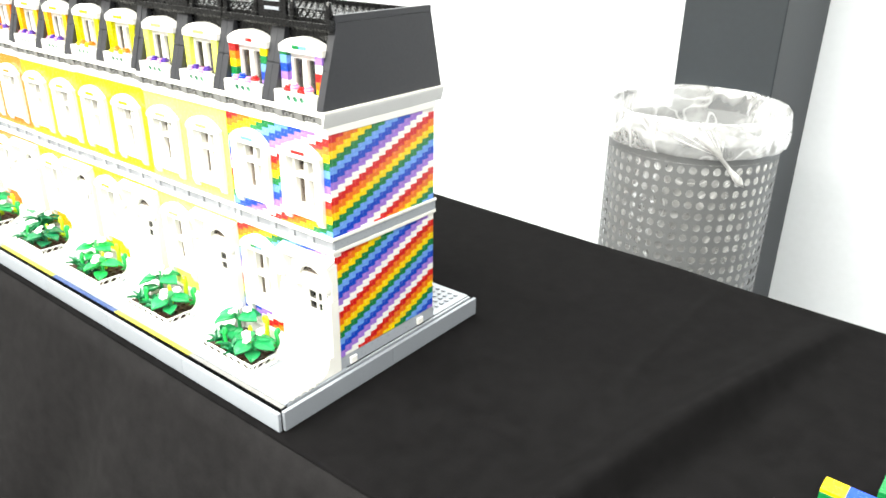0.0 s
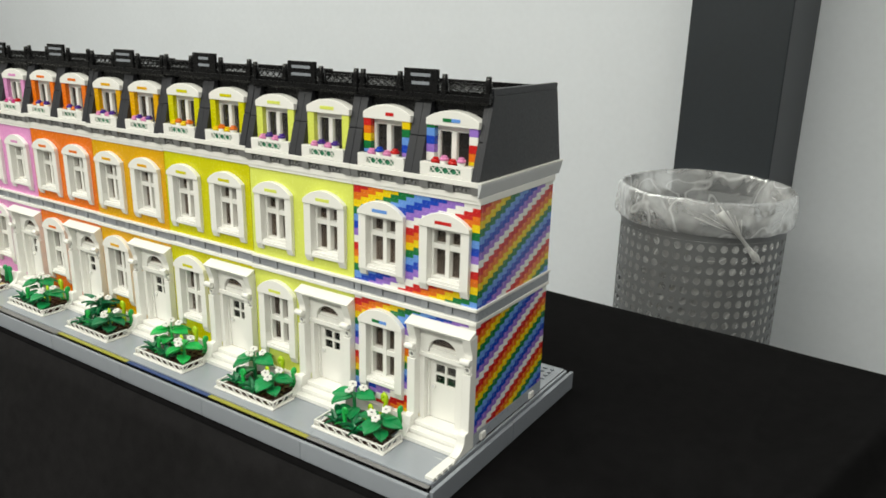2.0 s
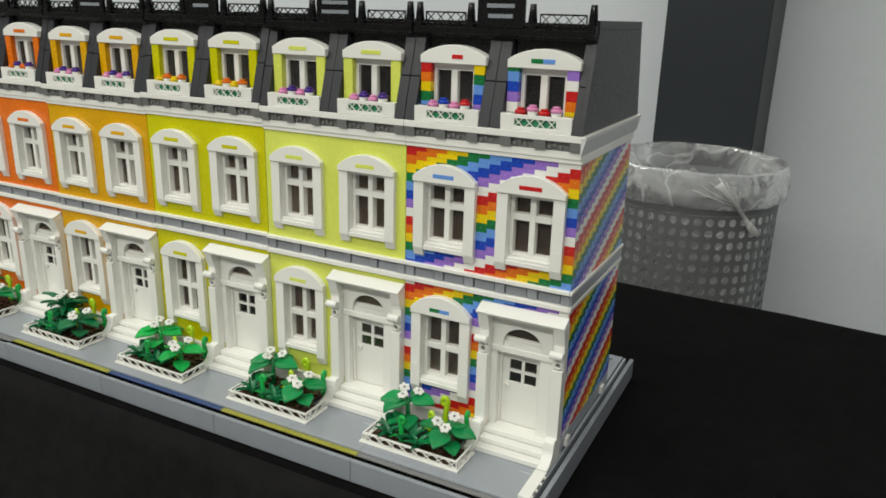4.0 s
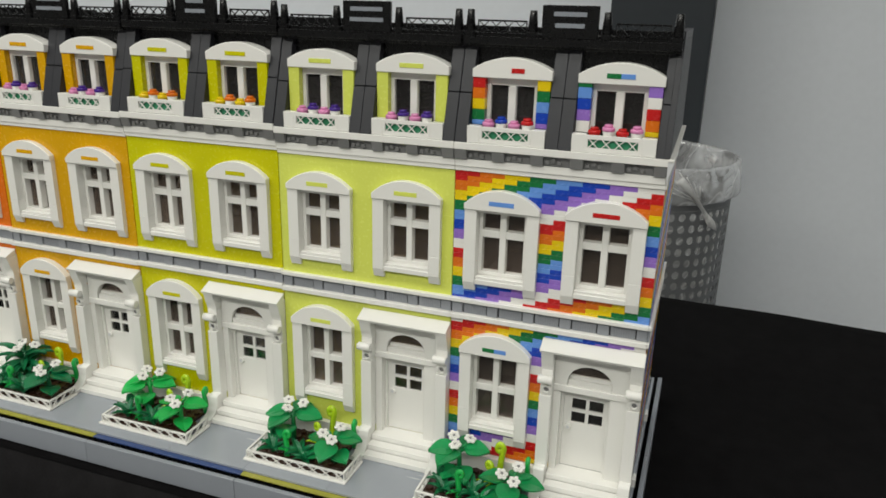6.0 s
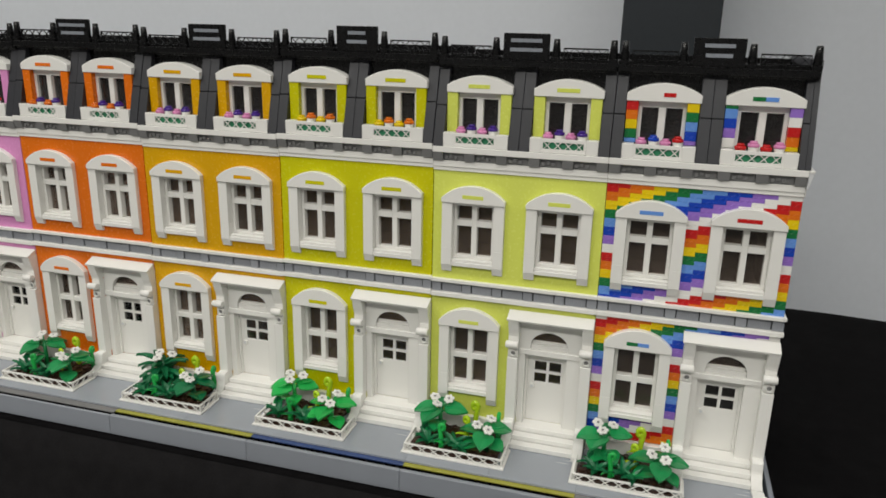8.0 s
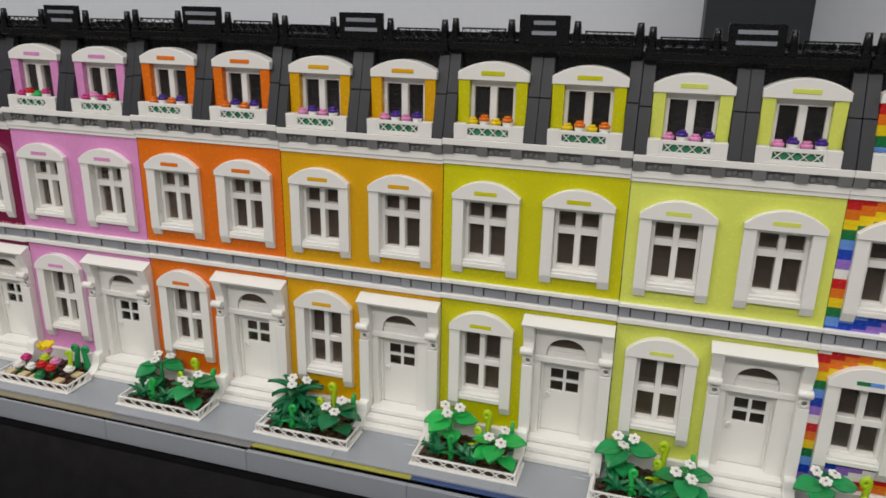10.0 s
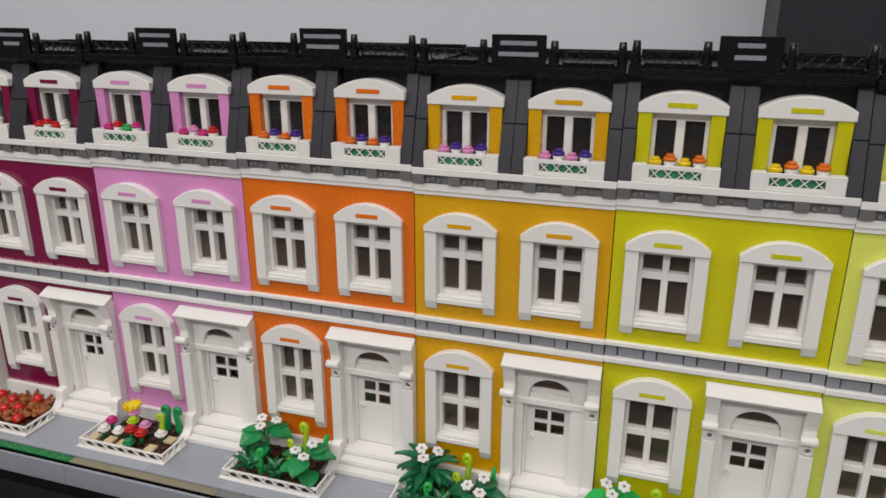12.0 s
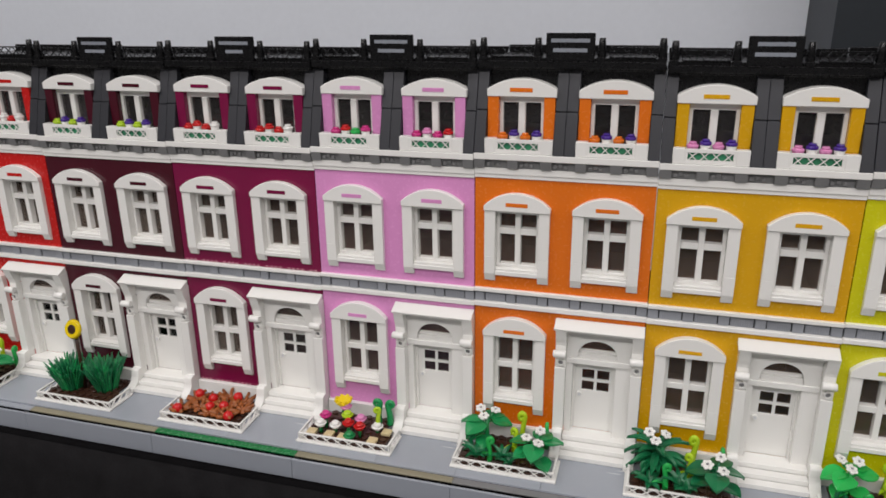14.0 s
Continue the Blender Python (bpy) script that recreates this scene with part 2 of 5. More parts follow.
def cbox(bm, x0, x1, y0, y1, z0, z1, c=0.25):
    """A box with chamfered edges."""
    hub = ((x0 + x1) / 2, (y0 + y1) / 2, (z0 + z1) / 2)
    if c <= 0:
        v = [bm.verts.new((x, y, z)) for x in (x0, x1) for y in (y0, y1) for z in (z0, z1)]
        quads = [(0, 1, 3, 2), (4, 6, 7, 5), (0, 4, 5, 1), (2, 3, 7, 6), (0, 2, 6, 4), (1, 5, 7, 3)]
        fs = [bm.faces.new([v[i] for i in q]) for q in quads]
    else:
        c = min(c, (x1 - x0) * 0.4, (y1 - y0) * 0.4, (z1 - z0) * 0.4)
        lo, hi = (x0, y0, z0), (x1, y1, z1)
        vert = {}
        for sx in (0, 1):
            for sy in (0, 1):
                for sz in (0, 1):
                    s = (sx, sy, sz)
                    for a in range(3):
                        co = []
                        for k in range(3):
                            e = hi[k] if s[k] else lo[k]
                            co.append(e if k == a else e + (-c if s[k] else c))
                        vert[s, a] = bm.verts.new(co)
        fs = []
        for a in range(3):
            b, d = (a + 1) % 3, (a + 2) % 3
            for e in (0, 1):
                ring = []
                for p, q in ((0, 0), (1, 0), (1, 1), (0, 1)):
                    s = [0, 0, 0]
                    s[a], s[b], s[d] = e, p, q
                    ring.append(vert[tuple(s), a])
                fs.append(bm.faces.new(ring))
            for p in (0, 1):
                for q in (0, 1):
                    s0, s1 = [0, 0, 0], [0, 0, 0]
                    s0[b], s0[d], s1[b], s1[d] = p, q, p, q
                    s1[a] = 1
                    s0, s1 = tuple(s0), tuple(s1)
                    fs.append(bm.faces.new([vert[s0, b], vert[s1, b], vert[s1, d], vert[s0, d]]))
        for sx in (0, 1):
            for sy in (0, 1):
                for sz in (0, 1):
                    fs.append(bm.faces.new([vert[(sx, sy, sz), a] for a in range(3)]))
    for f in fs:
        f.normal_update()
        if f.normal.dot(f.calc_center_median() - Vector(hub)) < 0:
            f.normal_flip()


def prism(bm, pts, axis, a0, a1, c=0.25):
    """A closed outline of (u, v) pairs drawn out along an axis from a0 to a1, with chamfered end rims."""
    def at(u, v, a):
        return {"x": (a, u, v), "y": (u, a, v), "z": (u, v, a)}[axis]
    n = len(pts)
    area = sum(pts[i][0] * pts[(i + 1) % n][1] - pts[(i + 1) % n][0] * pts[i][1] for i in range(n))
    if area < 0:
        pts = pts[::-1]
    inner = []
    for i in range(n):
        p, q, r = Vector(pts[i - 1]), Vector(pts[i]), Vector(pts[(i + 1) % n])
        d0, d1 = (q - p).normalized(), (r - q).normalized()
        n0, n1 = Vector((-d0.y, d0.x)), Vector((-d1.y, d1.x))
        m = (n0 + n1)
        m = m / max(0.35, m.length_squared / 2) if m.length > 1e-6 else n0
        inner.append(q + m * c)
    loops = []
    for ps, a in ((inner, a0), (pts, a0 + c), (pts, a1 - c), (inner, a1)):
        loops.append([bm.verts.new(at(p[0], p[1], a)) for p in ps])
    start = len(bm.faces)
    made = [bm.faces.new(loops[0]), bm.faces.new(loops[3][::-1])]
    for k in range(3):
        for i in range(n):
            j = (i + 1) % n
            made.append(bm.faces.new([loops[k][i], loops[k + 1][i], loops[k + 1][j], loops[k][j]]))
    for f in made:
        f.normal_update()
    ref = made[0].normal
    way = Vector(at(0, 0, -1)) if a1 > a0 else Vector(at(0, 0, 1))
    if ref.dot(way) < 0:
        for f in made:
            f.normal_flip()


def tube(bm, centre, axis, r0, r1, length, seg=14, caps=True, c=0.0):
    """A cylinder or cone from centre along axis."""
    ax = Vector(axis).normalized()
    u = ax.orthogonal().normalized()
    w = ax.cross(u)
    rings = [(0.0, r0 - c), (c, r0), (length - c, r1), (length, r1 - c)] if c else [(0.0, r0), (length, r1)]
    loops = []
    for d, r in rings:
        loops.append([bm.verts.new(Vector(centre) + ax * d + (u * math.cos(a) + w * math.sin(a)) * r)
                      for a in (2 * math.pi * k / seg for k in range(seg))])
    for k in range(len(loops) - 1):
        for i in range(seg):
            j = (i + 1) % seg
            f = bm.faces.new([loops[k][i], loops[k][j], loops[k + 1][j], loops[k + 1][i]])
            f.smooth = True
    if caps:
        bm.faces.new(loops[0][::-1])
        bm.faces.new(loops[-1])


def sweep(bm, path, radii, seg=8):
    """A round tube along a list of points."""
    loops = []
    up = Vector((0.3, 0.9, 0.2)).normalized()
    for i, p in enumerate(path):
        d = (Vector(path[min(i + 1, len(path) - 1)]) - Vector(path[max(i - 1, 0)])).normalized()
        u = d.cross(up).normalized()
        w = d.cross(u)
        loops.append([bm.verts.new(Vector(p) + (u * math.cos(a) + w * math.sin(a)) * radii[i])
                      for a in (2 * math.pi * k / seg for k in range(seg))])
    for k in range(len(loops) - 1):
        for i in range(seg):
            j = (i + 1) % seg
            f = bm.faces.new([loops[k][i], loops[k][j], loops[k + 1][j], loops[k + 1][i]])
            f.smooth = True
    bm.faces.new(loops[0][::-1])
    bm.faces.new(loops[-1])
    bmesh.ops.recalc_face_normals(bm, faces=bm.faces[:])


def arch(x0, x1, zs, zt, n=14):
    """Points of a flat arch from x1 over the crown to x0."""
    half, rise = (x1 - x0) / 2, zt - zs
    r = (half * half + rise * rise) / (2 * rise)
    a = math.asin(min(1, half / r))
    cx, cz = (x0 + x1) / 2, zt - r
    return [(cx + r * math.sin(a - 2 * a * k / n), cz + r * math.cos(a - 2 * a * k / n)) for k in range(n + 1)]


CACHE = {}


def mesh_of(key, build, drop=TABLE):
    """The mesh that build(bm) draws in millimetres, in metres, made once for each key."""
    if key not in CACHE:
        bm = bmesh.new()
        build(bm)
        for v in bm.verts:
            v.co = Vector((v.co.x, v.co.y, v.co.z - drop)) * 0.001
        me = bpy.data.meshes.new(key if isinstance(key, str) else str(key[0]))
        bm.to_mesh(me)
        bm.free()
        CACHE[key] = me
    return CACHE[key]


def part(name, build, material, parent, label="", key=None, at=None, drop=TABLE):
    """One mesh object under a thing or a part; the same key and material share a mesh."""
    k = (key or name, material.name)
    me = mesh_of(k, build, drop) if key else None
    if me is None:
        bm = bmesh.new()
        build(bm)
        for v in bm.verts:
            v.co = Vector((v.co.x, v.co.y, v.co.z - drop)) * 0.001
        me = bpy.data.meshes.new(name)
        bm.to_mesh(me)
        bm.free()
    if not me.materials:
        me.materials.append(material)
    ob = new(name, me)
    ob.parent = parent
    if at is not None:
        ob.matrix_basis = at
    if label:
        ob["label"] = label
    return ob


def thing(name, x, y, z, label, category, group=""):
    ob = new(name)
    ob.empty_display_size = 0.02
    ob.matrix_basis = pose(x, y, z)
    return tagged(ob, label, category, group)


def boxes(*rows, c=0.25):
    def build(bm):
        for r in rows:
            cbox(bm, *r, c=c)
    return build


# ---------------------------------------------------------------- room
def room_box(name, rows, mat, label=""):
    bm = bmesh.new()
    for r in rows:
        cbox(bm, *r, c=0)
    me = bpy.data.meshes.new(name)
    bm.to_mesh(me)
    bm.free()
    me.materials.append(mat)
    return tagged(new(name, me), label, "", "", "structure")


room_box("floor", [(-4.2, 3.2, -4.2, 1.53, -0.1, 0.0)], FLOOR_MAT, "plain grey hall floor")
room_box("ceiling", [(-4.2, 3.2, -4.2, 1.53, 3.2, 3.3)], CEILING_MAT, "plain white ceiling")
room_box("wall_north", [(-4.2, 3.2, 1.53, 1.68, -0.1, 3.3)], PAINT, "smooth off-white painted wall")
# unseen walls close the hall; their dark grey keeps reflections on the plastic low
room_box("wall_south", [(-4.2, 3.2, -4.35, -4.2, -0.1, 3.3)], HALL, "plain white wall")
room_box("wall_west", [(-4.35, -4.2, -4.2, 1.53, -0.1, 3.3)], HALL, "plain grey wall")
room_box("wall_east", [(3.2, 3.35, -4.2, 1.53, -0.1, 3.3)], HALL, "plain grey wall")


def pillar():
    bm = bmesh.new()
    cbox(bm, -0.200, 0.002, 1.19, 1.528, 0.002, 3.198, c=0.002)
    me = bpy.data.meshes.new("pillar")
    bm.to_mesh(me)
    bm.free()
    me.materials.append(PILLAR_PAINT)
    tagged(new("pillar", me), "anthracite painted square pillar against the wall", "pillar", "", "structure")


pillar()


def tablecloth():
    """Black cloth: flat over the tabletop, turned down over the front edge and hanging behind."""
    front, back, top = -0.080, 0.493, 0.7567
    prof = []
    for k in range(3):
        prof.append((front, top - 0.035 + 0.03 * k / 2, 0.0))
    for k in range(1, 6):
        a = math.pi / 2 * k / 5
        prof.append((front + 0.005 - 0.005 * math.cos(a), top - 0.005 + 0.005 * math.sin(a), 0.0))
    for k in range(1, 48):
        prof.append((front + 0.005 + (back - front - 0.02) * k / 48, top, 0.0))
    for k in range(1, 6):
        a = math.pi / 2 * k / 5
        prof.append((back - 0.015 + 0.015 * math.sin(a), top - 0.015 + 0.015 * math.cos(a), 0.0))
    for k in range(1, 10):
        prof.append((back, top - 0.015 - 0.5 * k / 9, k / 9))
    xs = [-2.2 + 0.02 * i for i in range(110)] + [0.004 * i for i in range(130)] + [0.52 + 0.03 * i for i in range(40)]
    verts, faces = [], []
    for x in xs:
        bulge = 0.457 - 0.056 * max(-0.45, min(0.45, x)) - back + 0.004 * math.exp(-((x - 0.12) / 0.06) ** 2)
        for y, z, hang in prof:
            y += bulge * max(0.0, min(1.0, (y - 0.25) / 0.24))
            if hang > 0:
                s = -1 if y < 0 else 1
                w = min(1.0, hang * 1.6)
                f = 0.5 + 0.5 * math.sin(x * 23 + 2.2 * math.sin(x * 7.3)) + 0.22 * math.sin(x * 51 + 2 * math.sin(x * 9))
                y += s * (w * 0.042 * f + hang * (0.11 if s < 0 else 0.02))
            elif front + 0.005 < y < back + bulge - 0.015:
                free = min(1.0, max(0.0, (x - 0.03) / 0.08, (y - 0.215) / 0.04))
                wob = noise.noise((x * 6, y * 6, 1.3)) * 0.0016 + noise.noise((x * 17, y * 13, 4.1)) * 0.0007
                z += free * min(0.0, wob - 0.0008)
                # a long fold runs slantwise over the cloth, soft on one side and steep on the other
                d = x - 0.2335 - 0.2115 * y
                high = 0.007 + 0.021 * max(0.0, min(1.0, (0.42 - y) / 0.25))
                z += high * math.exp(-(d / (0.030 if d < 0 else 0.013)) ** 2)
                z -= 0.0014 * math.exp(-((d - 0.045) / 0.03) ** 2)
                z += 0.004 * math.exp(-((d - 0.12) / 0.03) ** 2)
                e = x - 0.186 - 0.34 * max(0.0, 0.19 - y)
                z += 0.0016 * math.exp(-(e / 0.006) ** 2) * max(0.0, min(1.0, (x - 0.1) / 0.05))
            verts.append((x, y, z))
    n = len(prof)
    for i in range(len(xs) - 1):
        for j in range(n - 1):
            a = i * n + j
            faces.append((a, a + n, a + n + 1, a + 1))
    me = bpy.data.meshes.new("tablecloth")
    me.from_pydata(verts, [], faces)
    for f in me.polygons:
        f.use_smooth = True
    me.materials.append(CLOTH)
    ob = tagged(new("tablecloth", me), "black woven cloth draped over the long display table", "tablecloth")
    mod = ob.modifiers.new("thickness", "SOLIDIFY")
    mod.thickness, mod.offset = 0.0012, -1
    return ob


tablecloth()


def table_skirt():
    """Front drape of the black cloth in soft, uneven folds; its lighter colour stands in for light."""
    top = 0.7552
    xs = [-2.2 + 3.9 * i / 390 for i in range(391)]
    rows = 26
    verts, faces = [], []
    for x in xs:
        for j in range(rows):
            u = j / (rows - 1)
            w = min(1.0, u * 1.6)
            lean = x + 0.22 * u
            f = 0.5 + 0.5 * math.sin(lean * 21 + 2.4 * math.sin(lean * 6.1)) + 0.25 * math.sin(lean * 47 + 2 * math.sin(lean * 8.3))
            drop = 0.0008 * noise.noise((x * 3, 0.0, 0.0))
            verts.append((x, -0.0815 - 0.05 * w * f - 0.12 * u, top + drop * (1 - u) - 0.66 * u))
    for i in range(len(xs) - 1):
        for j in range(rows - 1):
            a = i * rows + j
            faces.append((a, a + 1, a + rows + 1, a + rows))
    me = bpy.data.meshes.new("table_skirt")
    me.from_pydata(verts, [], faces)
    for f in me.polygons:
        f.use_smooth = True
    me.materials.append(CLOTH_LIT)
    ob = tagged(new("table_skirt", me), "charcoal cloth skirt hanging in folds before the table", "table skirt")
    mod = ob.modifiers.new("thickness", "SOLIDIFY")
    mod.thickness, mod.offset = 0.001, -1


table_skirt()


def display_table():
    t = thing("display_table", -0.25, 0.18, 0, "folding display table hidden under a black cloth", "table")
    part("tabletop", boxes((-1900, 1900, -255, 240, 729, 753), c=2), STONE, t, drop=0)
    for sx in (-1, 1):
        for sy in (-1, 1):
            part("leg", boxes((sx * 1700 - 15, sx * 1700 + 15, sy * 220 - 15, sy * 220 + 15, 0, 729), c=2), STONE, t, key="table_leg" + str(sx) + str(sy), drop=0)


display_table()


def waste_bin():
    """Round perforated steel bin with a clear bag folded over the rim."""
    b = thing("waste_bin", -0.0835, 1.025, 0, "round perforated steel waste bin behind the table", "bin")
    rad, cols, pitch, rows_n = 158.5, 48, 21.3, 34

    def shell(bm):
        def at(r, u, v):
            t = u * 2 * math.pi / cols
            return bm.verts.new((r * math.cos(t), r * math.sin(t), 40 + v * pitch))
        n = 12
        for r in (rad, rad - 1.2):
            corner = {}
            for i in range(cols):
                for j in range(rows_n):
                    hole = [at(r, i + 0.34 * math.cos(2 * math.pi * k / n), j + 0.34 * math.sin(2 * math.pi * k / n)) for k in range(n)]
                    ring_pts = []
                    for k in range(n):
                        ang = 2 * math.pi * k / n
                        sq = 0.5 / max(abs(math.cos(ang)), abs(math.sin(ang)))
                        u, v = i + math.cos(ang) * sq, j + math.sin(ang) * sq
                        key = (round(u * 100) % (cols * 100), round(v * 100))
                        if key not in corner:
                            corner[key] = at(r, u, v)
                        ring_pts.append(corner[key])
                    cs = []
                    for su, sv in ((1, 1), (-1, 1), (-1, -1), (1, -1)):
                        key = (round((i + su * 0.5) * 100) % (cols * 100), round((j + sv * 0.5) * 100))
                        if key not in corner:
                            corner[key] = at(r, i + su * 0.5, j + sv * 0.5)
                        cs.append(corner[key])
                    for k in range(n):
                        m = (k + 1) % n
                        q = [ring_pts[k], ring_pts[m], hole[m], hole[k]]
                        if k % 3 == 1:
                            q.insert(1, cs[k // 3])
                        f = bm.faces.new(q if r == rad else q[::-1])
                        f.smooth = True
        for i in range(cols):
            for j in range(rows_n):
                a = [at(rad, i + 0.34 * math.cos(2 * math.pi * k / n), j + 0.34 * math.sin(2 * math.pi * k / n)) for k in range(n)]
                b = [at(rad - 1.2, i + 0.34 * math.cos(2 * math.pi * k / n), j + 0.34 * math.sin(2 * math.pi * k / n)) for k in range(n)]
                for k in range(n):
                    m = (k + 1) % n
                    bm.faces.new([a[k], a[m], b[m], b[k]])
    part("perforated_shell", shell, STEEL, b, "perforated matt steel", drop=0)

    def ring(z0, z1):
        def build(bm):
            for k in range(64):
                a0, a1 = 2 * math.pi * k / 64, 2 * math.pi * (k + 1) / 64
                for r, flip in ((rad + 1, 0), (rad - 1.5, 1)):
                    q = [(r * math.cos(a0), r * math.sin(a0), z0), (r * math.cos(a1), r * math.sin(a1), z0),
                         (r * math.cos(a1), r * math.sin(a1), z1), (r * math.cos(a0), r * math.sin(a0), z1)]
                    bm.faces.new([bm.verts.new(p) for p in (q[::-1] if flip else q)])
                q = [((rad + 1) * math.cos(a0), (rad + 1) * math.sin(a0), z1), ((rad + 1) * math.cos(a1), (rad + 1) * math.sin(a1), z1),
                     ((rad - 1.5) * math.cos(a1), (rad - 1.5) * math.sin(a1), z1), ((rad - 1.5) * math.cos(a0), (rad - 1.5) * math.sin(a0), z1)]
                bm.faces.new([bm.verts.new(p) for p in q])
        return build
    part("foot_ring", ring(0, 31), STEEL, b, drop=0)
    part("rim", ring(755, 788), STEEL, b, drop=0)

    def film(prof, amp_of, seg=180):
        def build(bm):
            loops = []
            for k, (dr, z) in enumerate(prof):
                loop = []
                for i in range(seg):
                    a = 2 * math.pi * i / seg
                    d = Vector((math.cos(a), math.sin(a), 0))
                    amp = amp_of(z)
                    w = noise.noise((d.x * 5, d.y * 5, z * 0.02)) * amp + noise.noise((d.x * 15, d.y * 15, z * 0.03 + 7)) * amp * 0.6
                    dz = noise.noise((d.x * 1.6, d.y * 1.6, 5.0)) * 5 + noise.noise((d.x * 7, d.y * 7, 2.0)) * 1.2
                    r = rad + dr + w
                    loop.append(bm.verts.new((d.x * r, d.y * r, z + dz)))
                loops.append(loop)
            for k in range(len(loops) - 1):
                for i in range(seg):
                    j = (i + 1) % seg
                    f = bm.faces.new([loops[k][i], loops[k][j], loops[k + 1][j], loops[k + 1][i]])
                    f.smooth = True
        return build
    cuff = [(-7, 758), (-5, 790), (-2, 819), (1, 829), (5, 832), (9, 827), (11, 808), (12, 796), (12, 784), (12, 777), (10, 770), (5, 767)]
    liner = part("bin_bag", film(cuff, lambda z: 2.2 if z > 803 else 4.0), BAG, b, "clear plastic bag folded over the rim", drop=0)
    part("bag_inside", film([(-30, 150), (-24, 260), (-18, 370), (-16, 480), (-13, 570), (-10, 690), (-8, 756)], lambda z: 7.0), LINER, liner, "milky inside of the bin bag", drop=0)

    def tail(bm):
        pts, rr = [], []
        for k in range(17):
            t = k / 16
            a = radians(-67 + 31 * t)
            r = rad + 13 + 4 * math.sin(t * 6)
            pts.append((r * math.cos(a), r * math.sin(a), 814 - 96 * t))
            rr.append(2.8 + 12 * max(0.0, 0.45 - t) + 10 * max(0.0, t - 0.5) + 0.8 * math.sin(t * 17) - (6 * max(0.0, t - 0.88) / 0.12))
        sweep(bm, pts, rr, 9)
        # gathered pleats that run into the knot
        for k in range(7):
            a0 = -67 - 14 + 4.6 * k
            line = []
            for j in range(8):
                u = j / 7
                a = radians(a0 + (-53 - a0) * u)
                r = rad + 11.5 + 4.0 * u
                line.append((r * math.cos(a), r * math.sin(a), 826 - 8 * abs(k - 3) * (1 - u) - 52 * u))
            sweep(bm, line, [1.0 + 0.5 * math.sin(k * 2 + j) for j in range(8)], 6)
    part("knotted_tail", tail, see_through("bag_knot", (0.9, 0.9, 0.9), 0.2, (0.93, 0.93, 0.93), 0.75), liner, "twisted end of the clear bag", drop=0)


waste_bin()


# ---------------------------------------------------------------- brick-built terrace
W = 128.0
HOUSES = 9
PALE = plastic("pale_lime_plastic", (0.68, 0.74, 0.13), 0.24, 0.05, True)
ACID = plastic("lime_yellow_plastic", (0.58, 0.56, 0.002), 0.24, 0.05, True)
AMBER = plastic("amber_plastic", (0.70, 0.368, 0.001), 0.24, 0.05, True)
TANGERINE = plastic("tangerine_plastic", (0.77, 0.165, 0.006), 0.24, 0.05, True)
ROSE = plastic("rose_pink_plastic", (0.70, 0.28, 0.56), 0.24, 0.05, True)
BERRY = plastic("berry_plastic", (0.185, 0.006, 0.05), 0.15, 0.05, True)
WINE = plastic("dark_wine_plastic", (0.06, 0.005, 0.013), 0.18, 0.05, True)
SCARLET = plastic("scarlet_plastic", (0.52, 0.012, 0.01), 0.24, 0.05, True)
COLOURS = [WHITE, PALE, ACID, AMBER, TANGERINE, ROSE, BERRY, WINE, SCARLET]
COLOUR_WORDS = ["rainbow striped", "pale lime", "lime yellow", "amber", "orange", "rose pink", "berry red", "dark wine red", "scarlet red"]
# colour for reflections on the berry walls, built as small pieces
GLINT = plastic("pale_rose_glint", (0.52, 0.2, 0.27), 0.2, 0.1)
BALCONY_GREEN = plastic("balcony_green_plastic", (0.04, 0.28, 0.14), 0.35, 0.2)
PALE_GREY = plastic("pale_grey_plastic", (0.63, 0.64, 0.655), 0.3, 0.05)
OLIVE = plastic("dull_yellow_plastic", (0.35, 0.34, 0.05), 0.3, 0.15)
SLATE = plastic("dull_blue_plastic", (0.04, 0.075, 0.21), 0.3, 0.15)
KHAKI = plastic("dull_khaki_plastic", (0.27, 0.245, 0.165), 0.3, 0.15)
STRIPS = [STONE, OLIVE, SLATE, OLIVE, STONE, KHAKI, GREEN, KHAKI, GREY]


